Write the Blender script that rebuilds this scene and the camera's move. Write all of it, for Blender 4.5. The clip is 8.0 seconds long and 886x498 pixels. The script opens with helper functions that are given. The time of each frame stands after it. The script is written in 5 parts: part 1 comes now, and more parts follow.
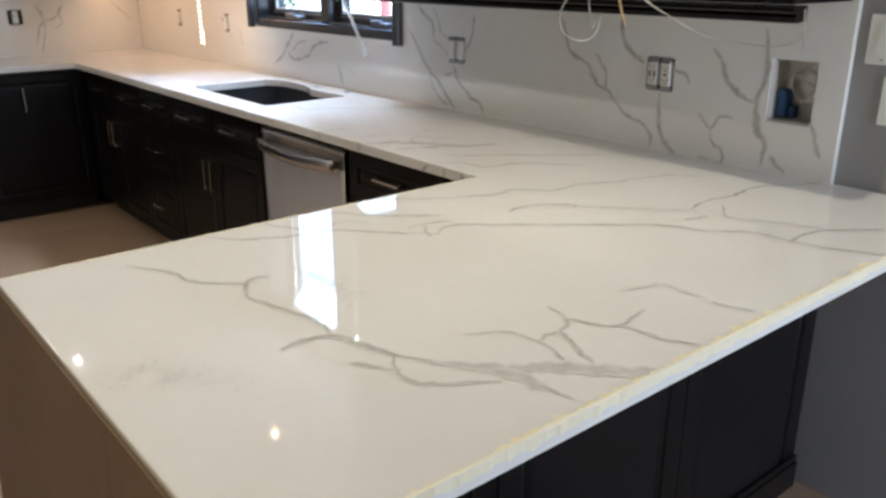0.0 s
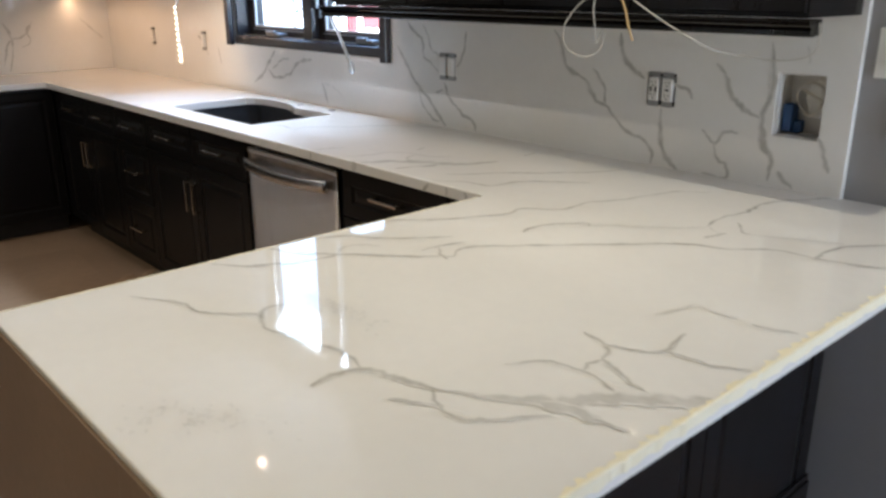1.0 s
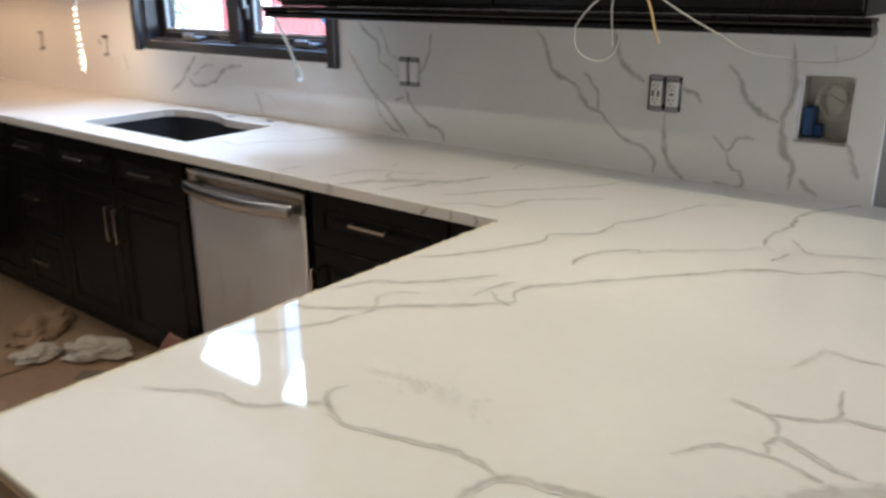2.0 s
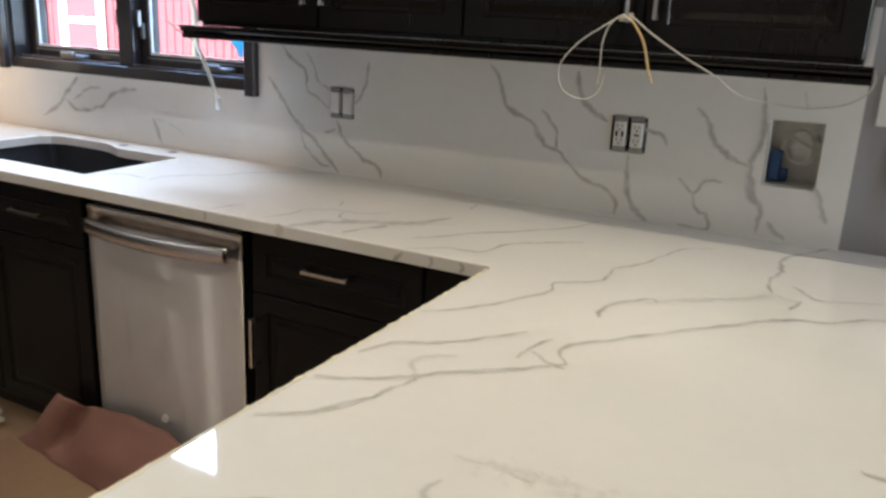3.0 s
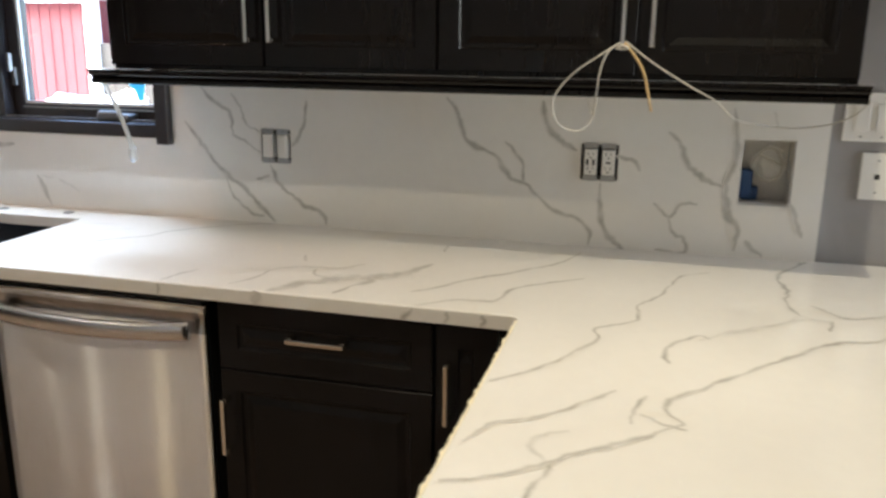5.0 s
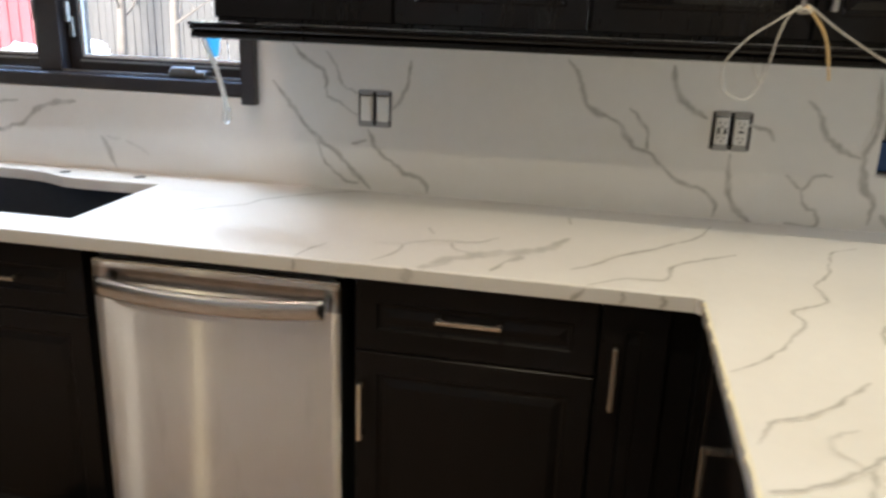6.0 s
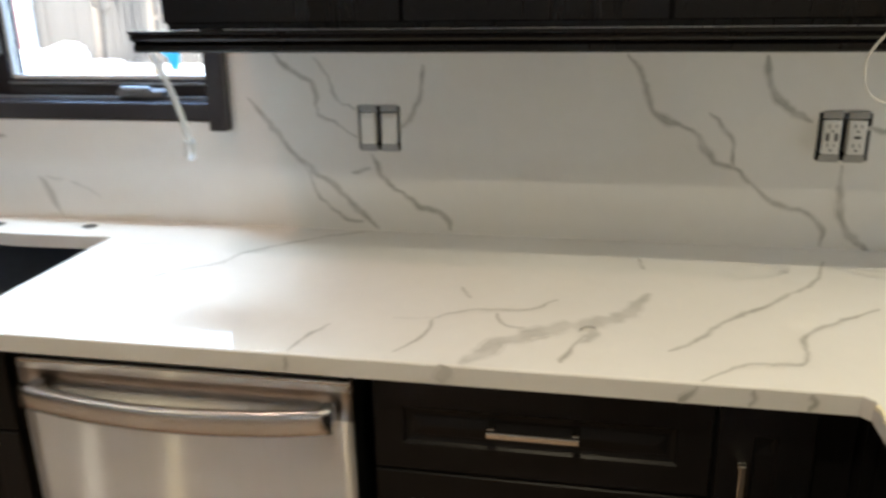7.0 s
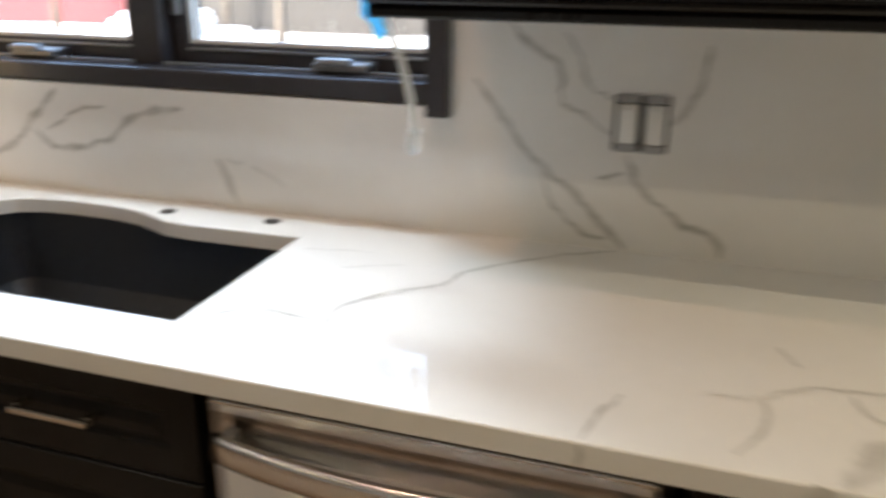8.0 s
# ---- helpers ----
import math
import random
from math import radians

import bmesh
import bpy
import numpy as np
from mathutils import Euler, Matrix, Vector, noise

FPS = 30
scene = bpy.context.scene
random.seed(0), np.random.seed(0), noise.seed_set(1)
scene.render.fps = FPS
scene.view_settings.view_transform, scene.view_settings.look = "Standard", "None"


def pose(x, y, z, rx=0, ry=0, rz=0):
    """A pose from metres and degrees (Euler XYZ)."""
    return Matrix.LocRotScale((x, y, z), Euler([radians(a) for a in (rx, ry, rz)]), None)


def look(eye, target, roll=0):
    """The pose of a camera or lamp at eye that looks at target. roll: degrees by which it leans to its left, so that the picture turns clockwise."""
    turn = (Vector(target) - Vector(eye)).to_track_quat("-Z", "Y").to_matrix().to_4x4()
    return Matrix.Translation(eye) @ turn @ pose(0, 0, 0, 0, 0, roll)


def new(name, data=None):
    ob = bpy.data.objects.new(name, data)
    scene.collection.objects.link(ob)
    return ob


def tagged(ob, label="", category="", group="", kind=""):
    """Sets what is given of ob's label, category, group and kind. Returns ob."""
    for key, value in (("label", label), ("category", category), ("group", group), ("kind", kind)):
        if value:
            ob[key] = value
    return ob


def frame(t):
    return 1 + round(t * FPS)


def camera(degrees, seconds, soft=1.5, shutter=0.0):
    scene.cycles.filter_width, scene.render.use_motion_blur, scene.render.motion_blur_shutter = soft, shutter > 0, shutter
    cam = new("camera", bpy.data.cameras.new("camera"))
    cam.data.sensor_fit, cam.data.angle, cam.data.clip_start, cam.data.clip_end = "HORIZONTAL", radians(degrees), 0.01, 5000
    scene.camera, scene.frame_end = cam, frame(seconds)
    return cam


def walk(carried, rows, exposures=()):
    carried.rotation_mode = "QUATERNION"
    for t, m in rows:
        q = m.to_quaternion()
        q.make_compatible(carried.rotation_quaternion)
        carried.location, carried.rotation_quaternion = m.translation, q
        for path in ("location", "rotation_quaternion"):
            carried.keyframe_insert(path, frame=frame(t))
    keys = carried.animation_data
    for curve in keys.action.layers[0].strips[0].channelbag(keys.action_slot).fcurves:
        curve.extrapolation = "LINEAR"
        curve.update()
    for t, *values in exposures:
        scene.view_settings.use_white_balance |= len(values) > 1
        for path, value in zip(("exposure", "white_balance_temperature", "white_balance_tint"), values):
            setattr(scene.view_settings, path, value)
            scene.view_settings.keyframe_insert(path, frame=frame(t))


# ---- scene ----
cam = camera(57.7, 8.0, soft=2.7, shutter=0.6)
PATH = [
    (0, (1.589, -2.096, 1.459), (0.137, -0.891, 0.795), -0.1),
    (0.5, (1.561, -2.12, 1.462), (0.139, -0.865, 0.826), -0.6),
    (1, (1.47, -2.129, 1.45), (0.062, -0.854, 0.825), -0.2),
    (1.2, (1.405, -2.119, 1.446), (0.005, -0.829, 0.832), 0.4),
    (2.3, (0.947, -2.201, 1.459), (-0.159, -0.647, 0.858), -1.2),
    (2.5, (0.897, -2.231, 1.462), (-0.159, -0.623, 0.914), -1.1),
    (3, (0.673, -2.191, 1.431), (-0.207, -0.482, 0.879), 2.7),
    (3.2, (0.629, -2.161, 1.452), (-0.218, -0.438, 0.894), 2.9),
    (3.5, (0.512, -2.282, 1.452), (-0.063, -0.423, 0.988), 1.8),
    (4, (0.422, -2.368, 1.49), (-0.142, -0.513, 0.999), 0.5),
    (4.2, (0.404, -2.352, 1.478), (-0.164, -0.495, 1.0), -0.1),
    (5.3, (0.132, -2.158, 1.44), (-0.335, -0.28, 0.937), 0.8),
    (5.5, (0.032, -2.159, 1.437), (-0.414, -0.283, 0.907), 0.6),
    (6, (-0.205, -2.17, 1.439), (-0.583, -0.295, 0.853), 2.0),
    (6.5, (-0.317, -1.947, 1.413), (-0.711, -0.084, 0.802), 0.6),
    (6.8, (-0.349, -1.753, 1.410), (-0.783, 0.114, 0.824), -1.2),
    (7, (-0.376, -1.701, 1.45), (-0.744, 0.162, 0.822), -1.0),
    (7.3, (-0.480, -1.613, 1.457), (-0.684, 0.264, 0.795), 0.6),
    (7.5, (-0.599, -1.592, 1.465), (-0.807, 0.282, 0.796), 0.9),
    (7.8, (-0.697, -1.502, 1.434), (-1.095, 0.343, 0.771), 1.0),
    (8, (-0.739, -1.423, 1.418), (-1.33, 0.363, 0.738), 0.4),
]
EXPOSURE = [(0.0, 3.68, 5580, 8), (2.5, 3.58, 5620, 8), (3.4, 3.60, 5820, 7), (4.0, 3.72, 5920, 6), (5.5, 3.92, 5960, 7), (6.0, 3.86, 5960, 7), (6.5, 4.10, 5980, 5), (7.2, 3.86, 6000, 4), (7.6, 3.72, 6150, 4), (8.0, 3.58, 6420, 7)]
walk(cam, [(t, look(eye, target, roll)) for t, eye, target, roll in PATH], EXPOSURE)

# ---- light ----
world = bpy.data.worlds.new("sky")
world.use_nodes = True
scene.world = world
wn = world.node_tree.nodes
sky = wn.new("ShaderNodeTexSky")
sky.sky_type, sky.sun_disc = "NISHITA", False
sky.sun_elevation, sky.sun_rotation = radians(37), radians(206)
sky.dust_density, sky.ozone_density = 3.0, 1.0
world.node_tree.links.new(sky.outputs["Color"], wn["Background"].inputs["Color"])
wn["Background"].inputs["Strength"].default_value = 0.15


def lamp(name, kind, energy, color, m, **extra):
    data = bpy.data.lights.new(name, kind)
    data.energy, data.color = energy, color
    for key, value in extra.items():
        if key == "angle":
            data.angle = value
        elif key == "size":
            data.shape, data.size, data.size_y = "RECTANGLE", value[0], value[1]
        elif key == "spread":
            data.spread = value
        elif key == "disk":
            data.shape, data.size = "DISK", value
    ob = new(name, data)
    ob.matrix_world = m
    return ob


SUN_WAY = Vector((-0.35, -0.72, 0.60))
lamp("sun", "SUN", 0.5, (1.0, 0.95, 0.88), look((0, 0, 20), Vector((0, 0, 20)) - SUN_WAY), angle=radians(10))
WARM = (1.0, 0.86, 0.68)
CEIL = 2.44
# fill from an assumed, unseen side door and, from the sky, daylight by the kitchen window
lamp("side_fill_daylight", "AREA", 2.1, (1.0, 0.94, 0.85), look((3.19, -0.50, 1.08), (0.4, -0.50, 0.9)), size=(0.60, 1.9))
SKYLIGHT_WAY = Vector((0, -0.74, -0.67))
for wx, watts, wide in ((-2.235, 0.66, 0.46), (-1.54, 0.82, 0.50)):
    lamp("window_daylight", "AREA", watts, (0.80, 0.91, 1.0), look((wx, 0.14, 2.24), Vector((wx, 0.14, 2.24)) + SKYLIGHT_WAY), size=(wide, 0.18), spread=radians(112))
YELLOW = (1.0, 0.78, 0.44)
DOWNLIGHTS = [(-1.42, -0.62, 0.18, (1.0, 0.60, 0.37)), (-2.78, -1.10, 0.12, WARM), (-2.95, -2.40, 0.45, WARM), (-0.46, -1.46, 0.45, (1.0, 0.80, 0.52)), (0.42, -0.84, 0.64, (1.0, 0.83, 0.56)),
              (-2.60, -2.95, 0.60, YELLOW), (0.9, -3.2, 1.15, YELLOW)]
for lx, ly, watts, tone in DOWNLIGHTS:
    lamp("downlight_lamp", "AREA", watts, tone, look((lx, ly, CEIL - 0.012), (lx, ly + 0.0001, 0)), disk=0.022, spread=radians(118 if lx == -1.42 else 140))
lamp("led_strip_lamp", "AREA", 0.27, (1.0, 0.57, 0.29), look((-3.40, -0.255, 1.372), (-3.40, -0.18, 0.9)), size=(1.66, 0.012))
lamp("led_tail_lamp", "AREA", 0.04, (1.0, 0.70, 0.40), look((-2.545, -0.292, 1.20), (-2.70, 0.0, 1.18)), size=(0.012, 0.24))


# ---- materials ----
def mat(name, color, rough=0.5, metal=0.0, **k):
    m = bpy.data.materials.new(name)
    m.use_nodes = True
    p = m.node_tree.nodes["Principled BSDF"]
    p.inputs["Base Color"].default_value = (*color, 1)
    p.inputs["Roughness"].default_value = rough
    p.inputs["Metallic"].default_value = metal
    for key, value in k.items():
        p.inputs[key.replace("_", " ")].default_value = value
    return m


def nodes(m):
    return m.node_tree.nodes, m.node_tree.links, m.node_tree.nodes["Principled BSDF"]


def mottle(m, amount, scale, other, second=0.0, scale2=60.0, bump=0.0, bump_scale=200.0, stretch=(1, 1, 1), rough_var=0.0):
    """Two scales of colour variation towards `other`, fine relief and uneven gloss."""
    n, l, p = nodes(m)
    base = tuple(p.inputs["Base Color"].default_value)
    tc = n.new("ShaderNodeTexCoord")
    mp = n.new("ShaderNodeMapping")
    mp.inputs["Scale"].default_value = stretch
    l.new(tc.outputs["Object"], mp.inputs["Vector"])
    col = None
    for i, (am, sc) in enumerate(((amount, scale), (second, scale2))):
        if am <= 0:
            continue
        t = n.new("ShaderNodeTexNoise")
        t.inputs["Scale"].default_value, t.inputs["Detail"].default_value = sc, 6
        l.new(mp.outputs["Vector"], t.inputs["Vector"])
        r = n.new("ShaderNodeMapRange")
        r.inputs["From Min"].default_value, r.inputs["From Max"].default_value = 0.35, 0.72
        r.inputs["To Max"].default_value = am
        l.new(t.outputs["Fac"], r.inputs["Value"])
        mx = n.new("ShaderNodeMix")
        mx.data_type = "RGBA"
        l.new(r.outputs["Result"], mx.inputs["Factor"])
        if col is None:
            mx.inputs["A"].default_value = base
        else:
            l.new(col, mx.inputs["A"])
        mx.inputs["B"].default_value = (*other, 1)
        col = mx.outputs["Result"]
        if rough_var and i == 0:
            rr = n.new("ShaderNodeMapRange")
            rr.inputs["To Min"].default_value = max(0.02, p.inputs["Roughness"].default_value - rough_var)
            rr.inputs["To Max"].default_value = p.inputs["Roughness"].default_value + rough_var
            l.new(t.outputs["Fac"], rr.inputs["Value"])
            l.new(rr.outputs["Result"], p.inputs["Roughness"])
    if col is not None:
        l.new(col, p.inputs["Base Color"])
    if bump:
        t = n.new("ShaderNodeTexNoise")
        t.inputs["Scale"].default_value, t.inputs["Detail"].default_value = bump_scale, 4
        l.new(mp.outputs["Vector"], t.inputs["Vector"])
        b = n.new("ShaderNodeBump")
        b.inputs["Strength"].default_value, b.inputs["Distance"].default_value = bump, 0.002
        l.new(t.outputs["Fac"], b.inputs["Height"])
        l.new(b.outputs["Normal"], p.inputs["Normal"])
    return m


QUARTZ = mottle(mat("white_quartz", (0.80, 0.785, 0.755), 0.045), 0.35, 2.2, (0.66, 0.645, 0.62), 0.12, 38, rough_var=0.02)
ESPRESSO = mottle(mat("espresso_lacquer", (0.0065, 0.0062, 0.0068), 0.32, Specular_IOR_Level=0.17), 0.7, 7, (0.0095, 0.0085, 0.0088), 0.5, 90, bump=0.06, bump_scale=60, stretch=(1, 1, 0.15), rough_var=0.06)
GLOSS = mottle(mat("glossy_espresso_lacquer", (0.0042, 0.0040, 0.0044), 0.11, Specular_IOR_Level=0.22), 0.7, 5, (0.0085, 0.0072, 0.0070), 0.4, 90, stretch=(1, 1, 0.15), rough_var=0.04)
def streaked_steel():
    """Brushed steel with lamp reflections coloured in as pale upright streaks, grey drip marks and cloudy smudges."""
    m = mat("smudged_steel", (0.88, 0.86, 0.87), 0.28, 0.66)
    n, l, p = nodes(m)
    tc = n.new("ShaderNodeTexCoord")
    shade = None
    # the first layer imitates upright lamp reflections by colour
    for stretch, scale, low, high, tone, share in (((1, 1, 0.05), 5, 0.50, 0.70, (0.88, 0.85, 0.80), 0.5), ((1, 1, 0.16), 17, 0.60, 0.74, (0.56, 0.53, 0.515), 0.30),
                                                  ((1, 1, 0.7), 7, 0.46, 0.75, (0.70, 0.65, 0.63), 0.35), ((1, 1, 0.02), 300, 0.40, 0.70, (0.70, 0.68, 0.66), 0.10)):
        mp = n.new("ShaderNodeMapping")
        mp.inputs["Scale"].default_value = stretch
        l.new(tc.outputs["Object"], mp.inputs["Vector"])
        t = n.new("ShaderNodeTexNoise")
        t.inputs["Scale"].default_value, t.inputs["Detail"].default_value = scale, 4
        l.new(mp.outputs["Vector"], t.inputs["Vector"])
        g = n.new("ShaderNodeMapRange")
        for key, value in (("From Min", low), ("From Max", high), ("To Max", share)):
            g.inputs[key].default_value = value
        l.new(t.outputs["Fac"], g.inputs["Value"])
        mx = n.new("ShaderNodeMix")
        mx.data_type = "RGBA"
        l.new(g.outputs["Result"], mx.inputs["Factor"])
        if shade is None:
            mx.inputs["A"].default_value = (0.88, 0.86, 0.87, 1)
            rr = n.new("ShaderNodeMapRange")
            rr.inputs["To Min"].default_value, rr.inputs["To Max"].default_value = 0.44, 0.52
            l.new(g.outputs["Result"], rr.inputs["Value"])
            l.new(rr.outputs["Result"], p.inputs["Roughness"])
        else:
            l.new(shade, mx.inputs["A"])
        mx.inputs["B"].default_value = (*tone, 1)
        shade = mx.outputs["Result"]
    l.new(shade, p.inputs["Base Color"])
    tan = n.new("ShaderNodeTangent")
    tan.direction_type, tan.uv_map = "UV_MAP", "brushing"
    l.new(tan.outputs["Tangent"], p.inputs["Tangent"])
    p.inputs["Anisotropic"].default_value = 0.9
    brushed = n.new("ShaderNodeBsdfAnisotropic")
    brushed.inputs["Color"].default_value = (0.90, 0.87, 0.84, 1)
    brushed.inputs["Roughness"].default_value, brushed.inputs["Anisotropy"].default_value = 0.32, -0.88
    l.new(tan.outputs["Tangent"], brushed.inputs["Tangent"])
    blend = n.new("ShaderNodeMixShader")
    blend.inputs["Fac"].default_value = 0.25
    l.new(p.outputs["BSDF"], blend.inputs[1])
    l.new(brushed.outputs["BSDF"], blend.inputs[2])
    l.new(blend.outputs["Shader"], n["Material Output"].inputs["Surface"])
    return m


SMUDGED = streaked_steel()
HANDLE_STEEL = mottle(mat("brushed_handle_steel", (0.62, 0.615, 0.62), 0.24, 1.0), 0.3, 12, (0.50, 0.49, 0.48), rough_var=0.03)
CHROME = mat("polished_steel", (0.64, 0.62, 0.60), 0.19, 1.0)
# darker copy of the steel: the shade behind the handle, put into colour
POCKET_SHADE = mottle(mat("shaded_pocket_steel", (0.52, 0.51, 0.515), 0.30, 1.0), 0.5, 18, (0.30, 0.29, 0.285), rough_var=0.06)
NICKEL = mottle(mat("brushed_nickel", (0.66, 0.64, 0.60), 0.22, 1.0), 0.3, 40, (0.58, 0.56, 0.53))
GREY_PAINT = mottle(mat("grey_wall_paint", (0.295, 0.285, 0.288), 0.62), 0.35, 3, (0.262, 0.252, 0.254), 0.2, 60, bump=0.12, bump_scale=260)
WHITE_PAINT = mottle(mat("white_ceiling_paint", (0.76, 0.74, 0.70), 0.8), 0.3, 2, (0.70, 0.68, 0.64), bump=0.1, bump_scale=180)
FRAME_PAINT = mottle(mat("charcoal_window_paint", (0.034, 0.032, 0.036), 0.24), 0.4, 6, (0.052, 0.050, 0.056), 0.2, 80, rough_var=0.06)
PAPER = mottle(mat("brown_floor_paper", (0.32, 0.215, 0.135), 0.75), 0.6, 1.6, (0.21, 0.142, 0.09), 0.3, 26, bump=0.25, bump_scale=18, rough_var=0.08)
ROSIN = mottle(mat("pink_rosin_paper", (0.27, 0.14, 0.115), 0.8), 0.4, 8, (0.19, 0.095, 0.078), 0.2, 90, bump=0.2, bump_scale=40)
SINK = mottle(mat("black_composite", (0.030, 0.034, 0.042), 0.45, Specular_IOR_Level=0.3), 0.4, 60, (0.042, 0.047, 0.056), bump=0.1, bump_scale=400)
WHITE_PLASTIC = mat("white_plastic", (0.78, 0.77, 0.74), 0.32)
IVORY_CABLE = mottle(mat("white_cable_sheath", (0.50, 0.475, 0.43), 0.42), 0.3, 50, (0.58, 0.54, 0.46))
TAN_CABLE = mat("tan_cable_sheath", (0.52, 0.36, 0.16), 0.5)
BLACK = mat("black_plastic", (0.012, 0.012, 0.013), 0.4)
GALV = mottle(mat("galvanised_steel", (0.36, 0.36, 0.36), 0.42, 0.9), 0.4, 60, (0.24, 0.24, 0.24))
DAB = mottle(mat("pale_plaster", (0.80, 0.79, 0.76), 0.8), 0.6, 45, (0.62, 0.61, 0.58), 0.3, 140, bump=0.3, bump_scale=120)
DRYWALL = mottle(mat("raw_plaster", (0.62, 0.60, 0.57), 0.85), 0.5, 30, (0.48, 0.46, 0.43), bump=0.2, bump_scale=90)
BLUE = mat("blue_plastic", (0.016, 0.065, 0.20), 0.5)
BLUE_TAPE = mat("blue_tape", (0.10, 0.60, 0.95), 0.5, Transmission_Weight=0.45)
TAPE = mottle(mat("cream_masking_film", (0.80, 0.73, 0.52), 0.55), 0.6, 22, (0.82, 0.78, 0.64), 0.3, 120, bump=0.3, bump_scale=70)
CLEAR = mat("clear_plastic", (0.85, 0.84, 0.80), 0.18, 0.0, Transmission_Weight=0.55, IOR=1.4)
BOARD = mottle(mat("brown_cardboard", (0.20, 0.135, 0.085), 0.75), 0.5, 2.5, (0.14, 0.095, 0.06), 0.3, 50, bump=0.1, bump_scale=120)
FILM = mottle(mat("crumpled_plastic", (0.86, 0.83, 0.77), 0.25, 0.0, Transmission_Weight=0.55, IOR=1.25), 0.5, 12, (0.70, 0.66, 0.58))
GREY_CARD = mottle(mat("grey_card", (0.16, 0.13, 0.10), 0.7), 0.3, 30, (0.10, 0.08, 0.065))
ORANGE = mat("orange_plastic", (0.52, 0.10, 0.03), 0.5)
GLASS = mat("window_glass", (1, 1, 1), 0.0, 0.0, Transmission_Weight=1.0, IOR=1.02)
GLASS.node_tree.nodes["Principled BSDF"].inputs["Specular IOR Level"].default_value = 0.5
RED = mottle(mat("red_barn_boards", (0.125, 0.022, 0.028), 0.7), 0.4, 2, (0.10, 0.017, 0.022), 0.2, 20, stretch=(6, 6, 0.4))
TRIM_WHITE = mat("white_trim_paint", (0.8, 0.8, 0.78), 0.5)
SNOW = mottle(mat("old_snow", (0.78, 0.79, 0.80), 0.8), 0.9, 0.35, (0.36, 0.34, 0.27), 0.5, 2.5, bump=0.4, bump_scale=3)
SNOW_ROOF = mat("roof_snow", (0.84, 0.85, 0.86), 0.8)
FENCE = mottle(mat("weathered_fence", (0.045, 0.042, 0.039), 0.85), 0.5, 5, (0.028, 0.026, 0.024), stretch=(8, 8, 0.6))
BARK = mottle(mat("tree_bark", (0.085, 0.070, 0.055), 0.9), 0.5, 9, (0.05, 0.04, 0.03))
NEEDLES = mottle(mat("evergreen_leaf", (0.06, 0.10, 0.035), 0.7), 0.5, 3, (0.10, 0.13, 0.05))


def emitter(name, color, strength):
    m = bpy.data.materials.new(name)
    m.use_nodes = True
    n, l, p = nodes(m)
    p.inputs["Emission Color"].default_value = (*color, 1)
    p.inputs["Emission Strength"].default_value = strength
    return m


LED = emitter("led_glow", (1.0, 0.72, 0.40), 0.8)
LENS = emitter("lamp_lens", (1.0, 0.80, 0.56), 0.2)

def vein_tint(name, low, high):
    """The quartz itself, tinted towards grey by an uneven share between low and high."""
    m = QUARTZ.copy()
    m.name = name
    n, l, p = nodes(m)
    nz = n.new("ShaderNodeTexNoise")
    nz.inputs["Scale"].default_value, nz.inputs["Detail"].default_value = 26, 6
    tc = n.new("ShaderNodeTexCoord")
    l.new(tc.outputs["Object"], nz.inputs["Vector"])
    rg = n.new("ShaderNodeMapRange")
    for key, value in (("From Min", 0.32), ("From Max", 0.68), ("To Min", low), ("To Max", high)):
        rg.inputs[key].default_value = value
    l.new(nz.outputs["Fac"], rg.inputs["Value"])
    vm = n.new("ShaderNodeMix")
    vm.data_type = "RGBA"
    plain = p.inputs["Base Color"].links[0].from_socket
    l.new(rg.outputs["Result"], vm.inputs["Factor"])
    l.new(plain, vm.inputs["A"])
    vm.inputs["B"].default_value = (0.38, 0.37, 0.345, 1)
    l.new(vm.outputs["Result"], p.inputs["Base Color"])
    return m


VEIN, VEIN_RIM, VEIN_FAINT, VEIN_FAINT_RIM = vein_tint("quartz_vein", 0.40, 0.95), vein_tint("quartz_vein_rim", 0.10, 0.38), vein_tint("faint_vein", 0.15, 0.45), vein_tint("faint_vein_rim", 0.05, 0.18)
VEIN_BROAD, VEIN_BROAD_RIM = vein_tint("broad_vein", 0.28, 0.66), vein_tint("broad_vein_rim", 0.08, 0.30)


# ---- building helpers ----
def thing(name, label, category, m=None, group="", kind=""):
    ob = new(name)
    ob.empty_display_size = 0.05
    if m is not None:
        ob.matrix_world = m
    return tagged(ob, label, category, group, kind)


def part(name, bm, material, parent=None, label="", smooth=False):
    me = bpy.data.meshes.new(name)
    bmesh.ops.recalc_face_normals(bm, faces=bm.faces)
    bm.to_mesh(me)
    bm.free()
    me.materials.append(material)
    if smooth:
        me.polygons.foreach_set("use_smooth", [True] * len(me.polygons))
    ob = new(name, me)
    if parent is not None:
        ob.parent = parent
    return tagged(ob, label)


def structure(name, bm, material, label, category=""):
    return tagged(part(name, bm, material), label, category or name.split("_")[0], kind="structure")


def add_box(bm, x0, x1, y0, y1, z0, z1, bevel=0.0):
    made = bmesh.ops.create_cube(bm, size=1, matrix=Matrix.Translation(((x0 + x1) / 2, (y0 + y1) / 2, (z0 + z1) / 2)) @ Matrix.Diagonal((x1 - x0, y1 - y0, z1 - z0, 1)))
    if bevel:
        edges = list({e for v in made["verts"] for e in v.link_edges})
        bmesh.ops.bevel(bm, geom=edges, offset=bevel, segments=2, profile=0.5, affect="EDGES")
    return bm


def box(*a, bevel=0.0):
    return add_box(bmesh.new(), *a, bevel=bevel)


